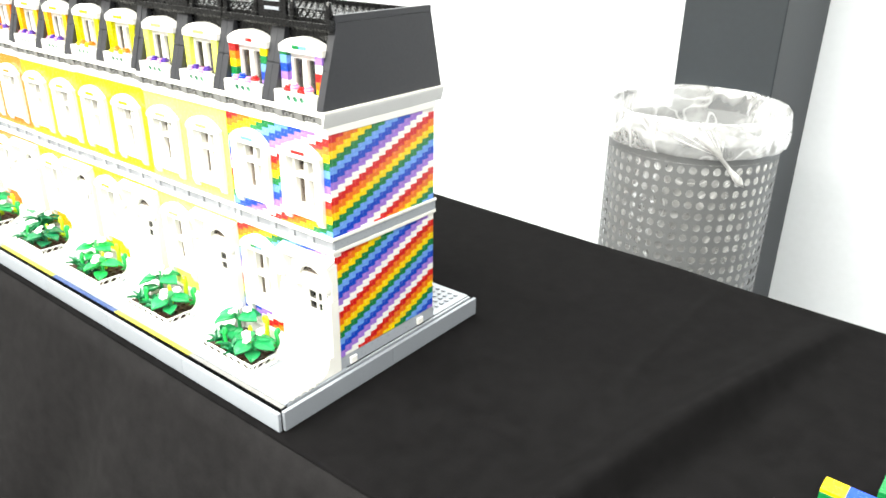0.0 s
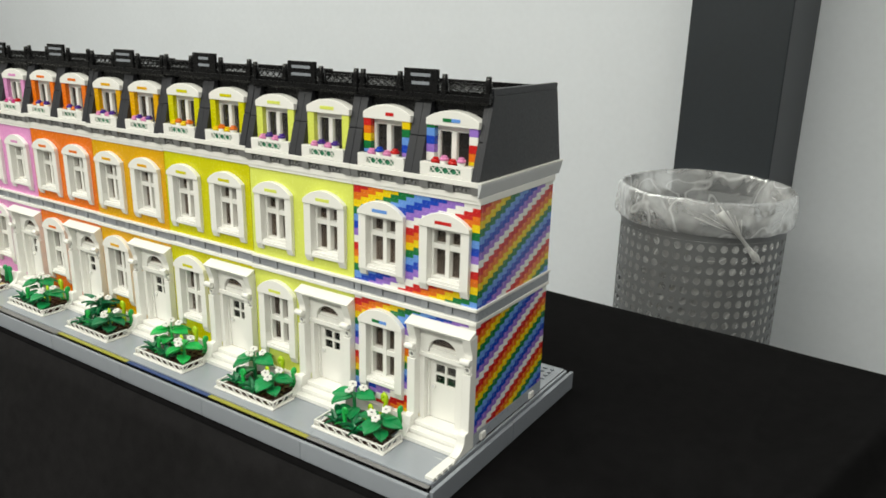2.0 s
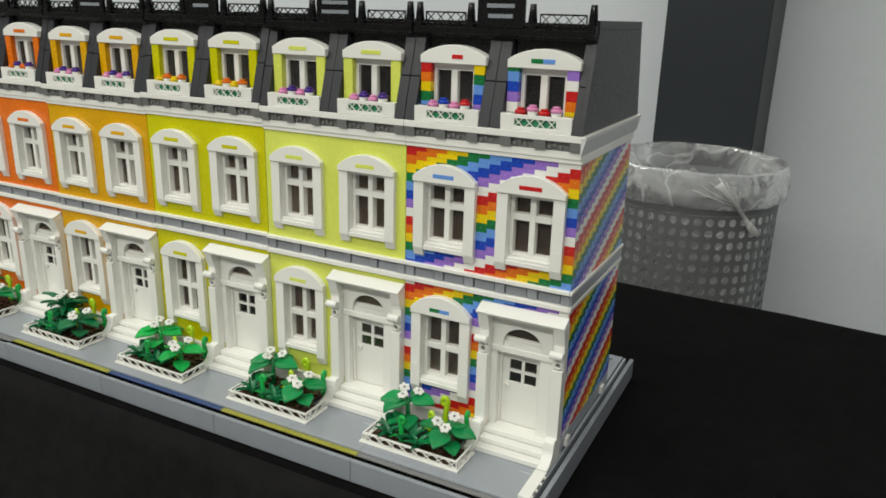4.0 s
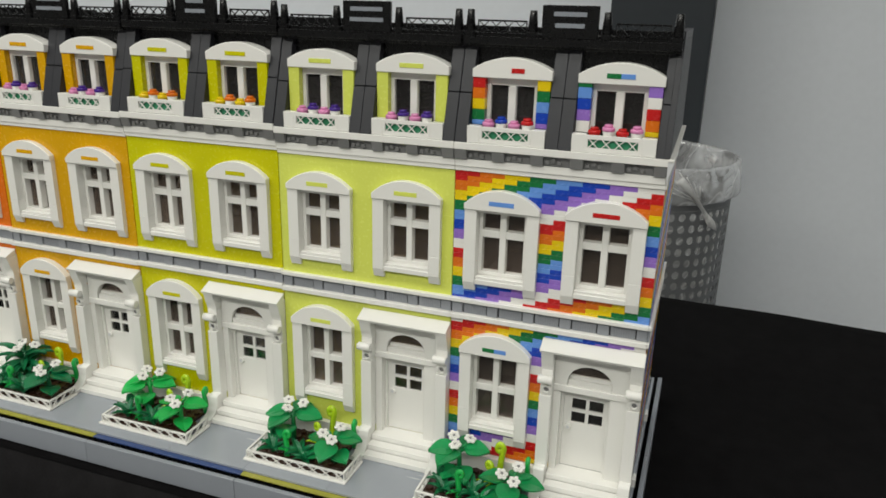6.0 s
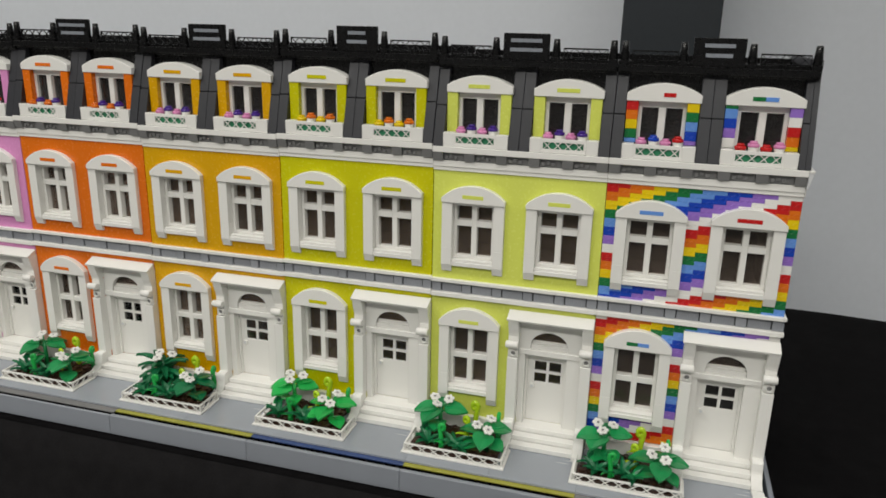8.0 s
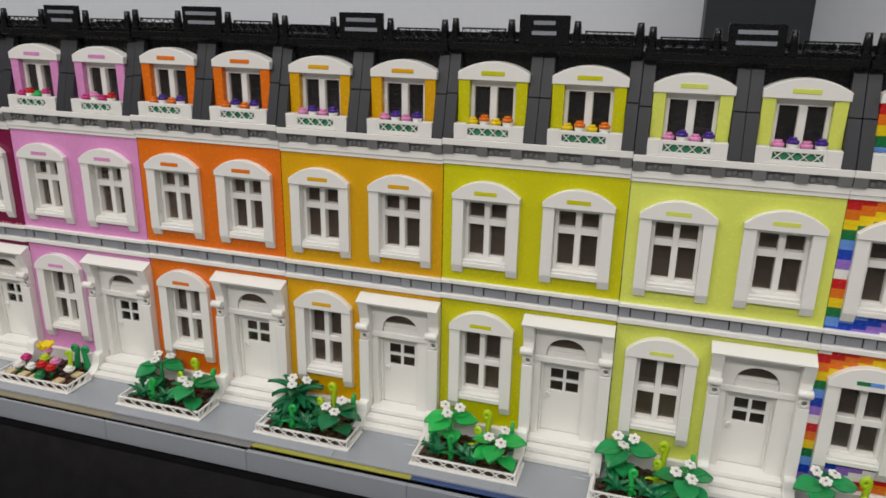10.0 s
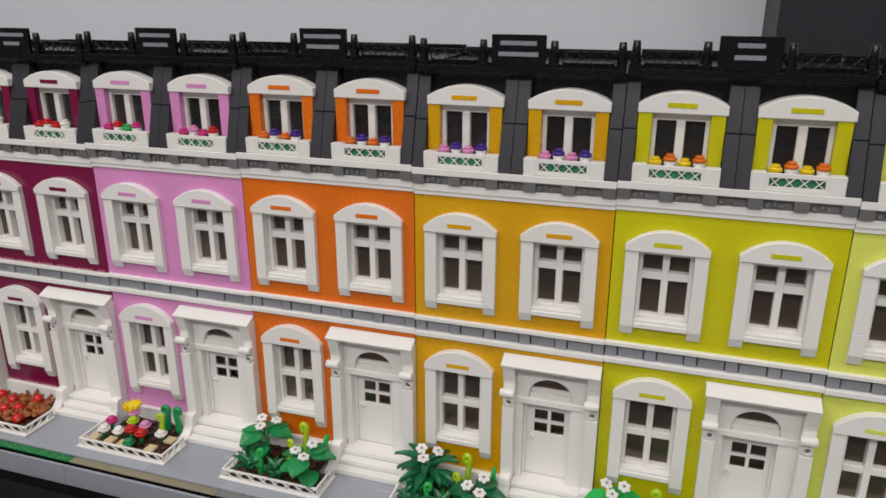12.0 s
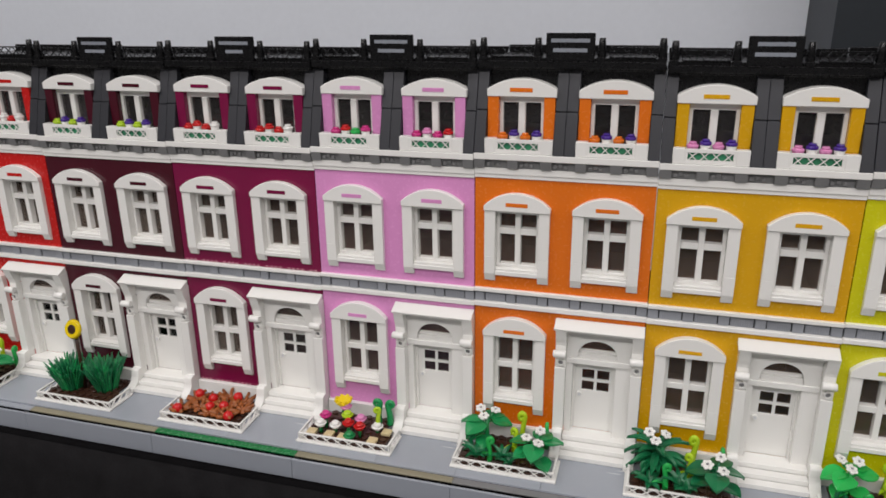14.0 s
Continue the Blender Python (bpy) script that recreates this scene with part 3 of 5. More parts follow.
def wall_with_holes(x0, x1, y0, y1, z0, z1, holes):
    """Wall panel built round rectangular openings that go right through."""
    def build(bm):
        xs = sorted({x0, x1, *[h[0] for h in holes], *[h[1] for h in holes]})
        zs = sorted({z0, z1, *[min(max(h[2], z0), z1) for h in holes], *[min(max(h[3], z0), z1) for h in holes]})
        grid = {}

        def vert(i, j, k):
            if (i, j, k) not in grid:
                grid[i, j, k] = bm.verts.new((xs[i], (y0, y1)[k], zs[j]))
            return grid[i, j, k]

        def solid(i, j):
            if not (0 <= i < len(xs) - 1 and 0 <= j < len(zs) - 1):
                return False
            cx, cz = (xs[i] + xs[i + 1]) / 2, (zs[j] + zs[j + 1]) / 2
            return not any(h[0] < cx < h[1] and h[2] < cz < h[3] for h in holes)
        for i in range(len(xs) - 1):
            for j in range(len(zs) - 1):
                if not solid(i, j):
                    continue
                bm.faces.new([vert(i, j, 0), vert(i + 1, j, 0), vert(i + 1, j + 1, 0), vert(i, j + 1, 0)])
                bm.faces.new([vert(i, j, 1), vert(i, j + 1, 1), vert(i + 1, j + 1, 1), vert(i + 1, j, 1)])
                if not solid(i - 1, j):
                    bm.faces.new([vert(i, j, 0), vert(i, j + 1, 0), vert(i, j + 1, 1), vert(i, j, 1)])
                if not solid(i + 1, j):
                    bm.faces.new([vert(i + 1, j, 0), vert(i + 1, j, 1), vert(i + 1, j + 1, 1), vert(i + 1, j + 1, 0)])
                if not solid(i, j - 1):
                    bm.faces.new([vert(i, j, 0), vert(i, j, 1), vert(i + 1, j, 1), vert(i + 1, j, 0)])
                if not solid(i, j + 1):
                    bm.faces.new([vert(i, j + 1, 0), vert(i + 1, j + 1, 0), vert(i + 1, j + 1, 1), vert(i, j + 1, 1)])
    return build


def hood(bm, x0, x1, zb, zs, zt, y0, y1):
    prism(bm, [(x0, zb), (x1, zb), (x1, zs)] + arch(x0, x1, zs, zt)[1:-1] + [(x0, zs)], "y", y0, y1, 0.4)


def lattice(bm, x0, x1, z0, z1, y0, y1, n, bar=0.9):
    """Openwork panel with a row of crosses between two rails."""
    cbox(bm, x0, x1, y0, y1, z0, z0 + bar, c=0.15)
    cbox(bm, x0, x1, y0, y1, z1 - bar, z1, c=0.15)
    w = (x1 - x0) / n
    for k in range(n + 1):
        x = x0 + w * k
        if k in (0, n):
            cbox(bm, max(x0, x - bar / 2), min(x1, x + bar / 2), y0, y1, z0 + bar, z1 - bar, c=0)
    for k in range(n):
        a, b = x0 + w * k + bar * 0.3, x0 + w * (k + 1) - bar * 0.3
        lo, hi = z0 + bar * 0.6, z1 - bar * 0.6
        t = bar * 0.55
        prism(bm, [(a, lo), (a + t, lo), (b, hi), (b - t, hi)], "y", y0 + 0.1, y1 - 0.1, 0.05)
        prism(bm, [(b - t, lo), (b, lo), (a + t, hi), (a, hi)], "y", y0 + 0.15, y1 - 0.15, 0.05)


def window_part(house, x, z_foot, z_sill, z_head, z_spring, z_top, bar_z, y_front, tiles, key, tile_up=3.7):
    """Sash window: hood, side pieces, sill, frame and panes. Left edge of the hood at x."""
    h = part("window", lambda bm: hood(bm, x - 0.3, x + 48.3, z_head, z_spring, z_top, y_front - 1.2, -0.1), WHITE, house,
             "white arched hood over a sash window", key=key + "hood")
    for side, a in (("l", x + 0.1), ("r", x + 40.0)):
        def jamb(bm, a=a):
            mid = z_sill + (z_head - z_sill) * 0.22
            cbox(bm, a, a + 7.9, y_front, 8.4, mid + 0.02, z_head - 0.06, c=0.15)
            cbox(bm, a, a + 7.9, y_front, 8.4, z_foot + 6.43, mid - 0.02, c=0.15)
            prism(bm, [(-0.1, z_foot + 6.4), (y_front, z_foot + 6.4), (y_front, z_foot + 5.9), (y_front + 2.3, z_foot), (-0.1, z_foot)], "x", a, a + 7.9, 0.15)
        part("jamb", jamb, WHITE, h, key=key + "jamb" + side)
    part("sill", lambda bm: (cbox(bm, x + 8.05, x + 39.95, y_front + 0.4, 4.5, z_sill - 4.6, z_sill - 1.2, c=0.35),
                             cbox(bm, x + 8.05, x + 39.95, y_front + 1.6, 4.5, z_sill - 1.1, z_sill + 0.6, c=0.2)), WHITE, h, key=key + "sill")

    def frame_bars(bm):
        y0, y1 = 2.8, 9.4
        cbox(bm, x + 8.05, x + 10.5, y0, y1, z_sill + 0.7, z_head, c=0.25)
        cbox(bm, x + 37.5, x + 39.95, y0, y1, z_sill + 0.7, z_head, c=0.25)
        cbox(bm, x + 21.9, x + 26.1, y0 - 0.4, y1, z_sill + 3.0, z_head - 2.6, c=0.4)
        cbox(bm, x + 10.5, x + 37.5, y0, y1, z_sill + 0.7, z_sill + 3.0, c=0.25)
        cbox(bm, x + 8.05, x + 39.95, -0.1, y1, z_head - 2.6, z_head + 0.4, c=0.25)
        cbox(bm, x + 10.5, x + 21.9, y0 - 0.2, y1, bar_z - 2.4, bar_z + 2.4, c=0.3)
        cbox(bm, x + 26.1, x + 37.5, y0 - 0.2, y1, bar_z - 2.4, bar_z + 2.4, c=0.3)
    part("window_frame", frame_bars, WHITE, h, key=key + "bars")
    for k, (a, b, lo, hi) in enumerate(((10.5, 21.9, z_sill + 3.0, bar_z - 2.4), (26.1, 37.5, z_sill + 3.0, bar_z - 2.4),
                                        (10.5, 21.9, bar_z + 2.4, z_head - 2.6), (26.1, 37.5, bar_z + 2.4, z_head - 2.6))):
        pane = part("pane", boxes((x + a, x + b, 7.8, 8.4, lo, hi), c=0), GLASS, h, key=key + "pane" + str(k))
        pane.visible_shadow = False
    zt = z_head + tile_up
    for k, (a, b, m) in enumerate(tiles):
        part("name_tile", boxes((x + a, x + b, y_front - 1.35, y_front - 0.9, zt, zt + 2.9), c=0.12), m, h, "small coloured tile",
             key=key + "tile" + str(a) + str(b))
    return h


def dormer(house, x, wall_mat, tiles, stacks, key):
    """Attic window: arched hood, coloured sides, window and a flower balcony."""
    h = part("dormer", lambda bm: hood(bm, x - 0.2, x + 48.8, 1044.6, 1049.8, 1057.0, 3.4, 14), WHITE, house,
             "white arched dormer hood", key=key + "hood")
    for side, a in ((0, x + 0.2), (1, x + 40.0)):
        if stacks:
            z = 1044.8
            for m, hgt in stacks[side]:
                part("brick", boxes((a, a + 7.8, 4.2, 14, z - hgt + 0.1, z), c=0.2), m, h, key=key + "st" + str(side) + str(round(z)))
                z -= hgt
        else:
            part("jamb", boxes((a, a + 7.8, 4.2, 14, 1013.5, 1044.8), c=0.25), wall_mat, h, key=key + "j" + str(side) + wall_mat.name)

    def bars(bm):
        y0, y1 = 8.6, 13.0
        cbox(bm, x + 8.05, x + 10.6, y0, y1, 1008, 1044.5, c=0.25)
        cbox(bm, x + 37.4, x + 39.95, y0, y1, 1008, 1044.5, c=0.25)
        cbox(bm, x + 10.6, x + 37.4, y0, y1, 1040.2, 1044.5, c=0.25)
        cbox(bm, x + 10.6, x + 37.4, y0, y1, 1008, 1012, c=0.25)
        cbox(bm, x + 21.5, x + 26.5, y0 - 0.8, y1, 1012, 1040.2, c=0.5)
    part("window_frame", bars, WHITE, h, key=key + "bars")
    for k, a in enumerate((10.6, 26.5)):
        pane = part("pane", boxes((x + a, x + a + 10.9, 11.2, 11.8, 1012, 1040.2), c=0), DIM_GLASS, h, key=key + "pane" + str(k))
        pane.visible_shadow = False

    def balcony(bm):
        cbox(bm, x - 0.3, x + 7.6, -3.8, 2.4, 1006.1, 1016.4, c=0.3)
        cbox(bm, x + 39.4, x + 48.0, -3.8, 2.4, 1006.1, 1016.4, c=0.3)
        cbox(bm, x + 7.6, x + 39.4, -3.8, 2.4, 1006.1, 1008.0, c=0.3)
        cbox(bm, x + 7.6, x + 39.4, -3.7, -2.4, 1014.8, 1016.3, c=0.2)
        lattice(bm, x + 8.6, x + 38.4, 1007.6, 1015.1, -3.7, -2.2, 4, 1.35)
        cbox(bm, x + 7.5, x + 8.8, -3.75, -2.4, 1007.9, 1014.9, c=0)
        cbox(bm, x + 38.2, x + 39.5, -3.75, -2.4, 1007.9, 1014.9, c=0)
    part("balcony", balcony, WHITE, h, "white flower balcony with a row of crosses", key=key + "balcony")
    part("balcony_greenery", boxes((x + 8, x + 39, -1.4, 2.3, 1008.1, 1014.6), c=0.8), BALCONY_GREEN, h, "green pieces inside the balcony", key=key + "greens")
    for k, (a, b, m) in enumerate(tiles):
        part("name_tile", boxes((x + a, x + b, 3.1, 3.6, 1048.0, 1050.8), c=0.12), m, h, "small coloured tile", key=key + "t" + str(a) + str(b))
    return h


def portal(house):
    """Porch: columns with consoles, sloped canopy, arched light, door and steps."""
    part("canopy", lambda bm: (prism(bm, [(-0.1, 879.4), (-10.2, 877.9), (-10.7, 879.3), (-0.1, 883.8)], "x", 62.9, 127.8, 0.3),
                               cbox(bm, 71.95, 119.95, -0.4, 7.6, 876.6, 879.2, c=0.2)), WHITE, house, "sloped white canopy over the door", key="canopy")
    for k, x in enumerate((64.1, 119.9)):
        def column(bm, x=x):
            cbox(bm, x, x + 7.95, -7.2, 2, 793, 846.5, c=0.3)
            cbox(bm, x, x + 7.95, -5.4, 2, 846.6, 864, c=0.3)
            prism(bm, [(2, 864), (-5.4, 864), (-6.0, 866.5), (-7.4, 870), (-9.7, 877.8), (-0.1, 879.3), (2, 879.3)], "x", x, x + 7.95, 0.3)
        col = part("column", column, WHITE, house, key="column" + str(k))
        part("console_roll", lambda bm, x=x: tube(bm, (x - 1.2, -8.9, 858.5), (1, 0, 0), 2.9, 2.9, 9.6, 18, True, 0.5), WHITE, col, "round white roll", key="roll" + str(k))

        def ring(bm, x=x):
            n = 18
            loops = []
            for y, r in ((-5.2, 3.2), (-6.8, 3.2), (-7.2, 2.8), (-7.2, 1.9), (-5.5, 1.7)):
                loops.append([bm.verts.new((x + 4.3 + r * math.cos(2 * math.pi * i / n), y, 850.5 + r * math.sin(2 * math.pi * i / n))) for i in range(n)])
            for q in range(4):
                for i in range(n):
                    j = (i + 1) % n
                    bm.faces.new([loops[q][i], loops[q][j], loops[q + 1][j], loops[q + 1][i]]).smooth = True
        part("stud_ring", ring, WHITE, col, key="ring" + str(k))
        # grey disc paints the dark inside of the ring
        part("ring_hole", lambda bm, x=x: tube(bm, (x + 4.3, -5.6, 850.5), (0, -1, 0), 1.7, 1.7, 0.25, 14), STONE, col, "dark hole of a hollow stud", key="hole" + str(k))

        def cheek(bm, x=x):
            pts = [(2, 776.6), (-25, 776.6), (-25, 779.5)]
            for i in range(9):
                a = math.pi / 2 * i / 8
                pts.append((-25 + 12 * math.sin(a), 779.5 + 10 * (1 - math.cos(a))))
            pts += [(-12.5, 792)]
            for i in range(5):
                a = math.pi / 2 * i / 4
                pts.append((-9.5 - 3 * math.cos(a), 792 + 3 * math.sin(a)))
            pts += [(2, 795)]
            prism(bm, pts, "x", x + 0.02, x + 7.78, 0.3)
        part("stair_cheek", cheek, WHITE, house, "curved white stair cheek", key="cheek" + str(k))

    def arch_panel(bm):
        pts = [(72, 852), (80.5, 852)]
        cx, hw, z0, ht = 95.0, 14.0, 856.4, 11.0
        pts += [(cx - hw * math.cos(math.pi * i / 16), z0 + ht * math.sin(math.pi * i / 16)) for i in range(17)]
        pts += [(109.5, 852), (120, 852), (120, 876.5), (72, 876.5)]
        prism(bm, pts, "y", 0.5, 7.5, 0.35)
    ap = part("arch_panel", arch_panel, WHITE, house, "white panel with a half-round light", key="archpanel")
    part("light_sill", boxes((81, 109, 1.6, 7.5, 852.4, 856.4), c=0.3), WHITE, ap, key="lightsill")
    part("transom", boxes((72, 120, -0.6, 7.5, 848.0, 852.4), c=0.3), WHITE, house, "white transom over the door", key="transom")
    part("door_post", boxes((72, 76.8, 0.5, 7.5, 788, 847.98), c=0.3), WHITE, house, key="doorpost_a")
    part("door_post", boxes((108.8, 120, 0.5, 7.5, 788, 847.98), c=0.3), WHITE, house, key="doorpost_b")
    part("door_head", boxes((76.82, 108.78, 3.0, 9.0, 845.2, 847.98), c=0.2), WHITE, house, key="doorhead")
    pane = part("pane", lambda bm: prism(bm, [(95 - 13.9 * math.cos(math.pi * i / 12), 856.5 + 10.9 * math.sin(math.pi * i / 12)) for i in range(13)], "y", 5.2, 5.8, 0.05), GLASS, ap, key="archpane")
    pane.visible_shadow = False
    part("glazing_bar", boxes((81.5, 108.5, 3.6, 6.6, 856.45, 858.7), c=0.2), WHITE, ap, key="archbar")

    def leaf(bm):
        y0, y1 = 8.4, 10.8
        x0, x1 = 78.52, 107.08
        cbox(bm, x0, x1, y0, y1, 788.1, 822.0, c=0.15)
        cbox(bm, x0, 83.7, y0, y1, 822.0, 845, c=0)
        cbox(bm, 104.3, x1, y0, y1, 822.0, 845, c=0)
        cbox(bm, 83.7, 104.3, y0, y1, 839.9, 845, c=0)
        cbox(bm, 83.7, 104.3, y0, y1, 829.9, 832.0, c=0)
        cbox(bm, 92.9, 95.1, y0, y1, 822.0, 829.9, c=0)
        cbox(bm, 92.9, 95.1, y0, y1, 832.0, 839.9, c=0)
        cbox(bm, 76.8, 78.5, 6.2, 11, 788.6, 845.2, c=0.2)
        cbox(bm, 107.1, 108.8, 6.2, 11, 788.6, 845.2, c=0.2)
    door = part("door", leaf, WHITE, house, "closed white door with four small panes", key="door")
    part("door_handle", lambda bm: tube(bm, (82.2, 8.4, 818.5), (0, -1, 0), 2.2, 2.2, 1.8, 16, True, 0.3), WHITE, door, "round stud handle", key="handle")
    # pale grey disc paints the shade inside a hollow stud
    part("handle_hollow", lambda bm: tube(bm, (82.2, 6.7, 818.5), (0, -1, 0), 1.2, 1.2, 0.2, 12), PALE_GREY, door, key="handleshade")
    for k, (a, z) in enumerate(((83.7, 822.0), (95.1, 822.0), (83.7, 832.0), (95.1, 832.0))):
        p = part("pane", boxes((a, a + 9.2, 9.4, 9.9, z, z + 7.9), c=0), CLEAR, door, key="dpane" + str(k))
        p.visible_shadow = False
    for k, (y, z) in enumerate(((-6.5, 788.3), (-14.0, 784.4), (-21.5, 780.5))):
        part("step", boxes((72.0, 119.9, y, (8.2, -6.6, -14.1)[k], z - 3.8, z), (72.0, 119.9, y + 0.9, (8.2, -6.6, -14.1)[k], 776.6, z - 3.85), c=0.3), WHITE, house, "white step", key="step" + str(k))


def roof_parts(house, last, lines):
    # leaning dark panels between the dormers, in two courses
    for k, (a, b) in enumerate(((0.15, 7.9), (56.1, 63.95), (64.05, 71.9), (120.1, 127.85))):
        def panel(bm, a=a, b=b):
            prism(bm, [(-4.6, 1006.1), (3.7, 1034.8), (14, 1034.8), (8, 1006.1)], "x", a, b, 0.25)
            prism(bm, [(4.1, 1035.7), (12.2, 1063.3), (18, 1063.3), (14, 1035.7)], "x", a, b, 0.25)
            cbox(bm, a + 0.3, b - 0.3, 5, 12, 1034.7, 1035.8, c=0)
        part("roof_panel", panel, DARK_GREY, house, "dark grey leaning roof panel", key="rp" + str(k))

    # front skin with the dormer openings, rear skin, deck
    for k, (a, b) in enumerate(((0.1, 16), (48, 80), (112, 127.9))):
        part("mansard_skin", lambda bm: prism(bm, [(14.2, 1006.1), (15.5, 1063), (19, 1063), (18, 1006.1)], "x", a, b, 0.05), BLACK, house, "black mansard roof behind the dormers", key="skin%d" % k)
    for k, (a, b) in enumerate(((16.02, 47.98), (80.02, 111.98))):
        part("mansard_lintel", lambda bm: prism(bm, [(14.2, 1044), (15.5, 1063), (19, 1063), (18, 1044)], "x", a, b, 0.05), BLACK, house, key="lintel%d" % k)
    part("rear_mansard", lambda bm: prism(bm, [(130, 1006.1), (134, 1006.1), (121, 1066), (117, 1066)], "x", 0.1, 127.9, 0.05), BLACK, house, "black rear roof slope", key="rear_mansard")
    part("roof_deck", boxes((0.1, 127.9, 12.4, 121, 1063.1, 1066.2), c=0), BLACK, house, "flat black roof deck", key="roof_deck")

    part("parapet", boxes((0.1, 127.0, 9.6, 14.5, 1062.2, 1070.6), (0.1, 127.0, 6.4, 9.5, 1063.8, 1068.4), c=0.3), BLACK, house, "black roof edge", key="parapet")
    part("rear_parapet", boxes((0.1, 127.0, 117.0, 121.5, 1066.3, 1072.0), c=0.3), BLACK, house, "black rear roof edge", key="rparapet")
    if last:
        tagged(part("roof_stud", lambda bm: stud_field(bm, -120, 124, 15, 116, 1066.3), BLACK, house, "black studs on the flat roof"), kind="stuff")
    for k, (a, b) in enumerate(((8.5, 38.5), (90.0, 120.5))):
        part("railing", lambda bm, a=a, b=b: (lattice(bm, a, b, 1070.7, 1078.0, 8.6, 10.0, 4, 1.0)), BLACK, house, "black openwork roof railing", key="rail" + str(k))
    for k, x in enumerate((3.8, 42.0, 85.0, 124.2)):
        def finial(bm, x=x):
            cbox(bm, x - 3.0, x + 3.0, 6.6, 12.6, 1068.4, 1071.5, c=0.3)
            tube(bm, (x, 9.6, 1071.5), (0, 0, 1), 3.2, 2.1, 12.3, 8, True, 0.3)
        part("finial", finial, BLACK, house, "small tapered black post", key="finial" + str(k))
    pl = part("name_plate", boxes((47.8, 80.4, 6.4, 9.4, 1068.5, 1087.0), c=0.35), BLACK, house, "black plate standing on the roof edge", key="plate")
    first, second = lines
    for k, (w, z) in enumerate(((first, 1080.9), (second, 1074.6))):
        part("pale_bar", boxes((64.1 - w / 2, 64.1 + w / 2, 6.15, 6.5, z, z + 2.5), c=0.05), SLAB, pl, key="bar%d_%d" % (k, w))


def stud_field(bm, x0, x1, y0, y1, z, seg=8):
    x = x0 + 4
    while x < x1:
        y = y0 + 4
        while y < y1:
            tube(bm, (x, y, z), (0, 0, 1), 2.4, 2.4, 1.7, seg)
            y += 8
        x += 8


def rainbow_cells(rows, studs, offset):
    """Runs of one colour: row, first stud, past-last stud, colour."""
    for r in range(rows):
        s = 0
        while s < studs:
            c = (s + offset + r) // 2
            e = s
            while e < studs and (e + offset + r) // 2 == c:
                e += 1
            yield r, s, e, c % 8
            s = e


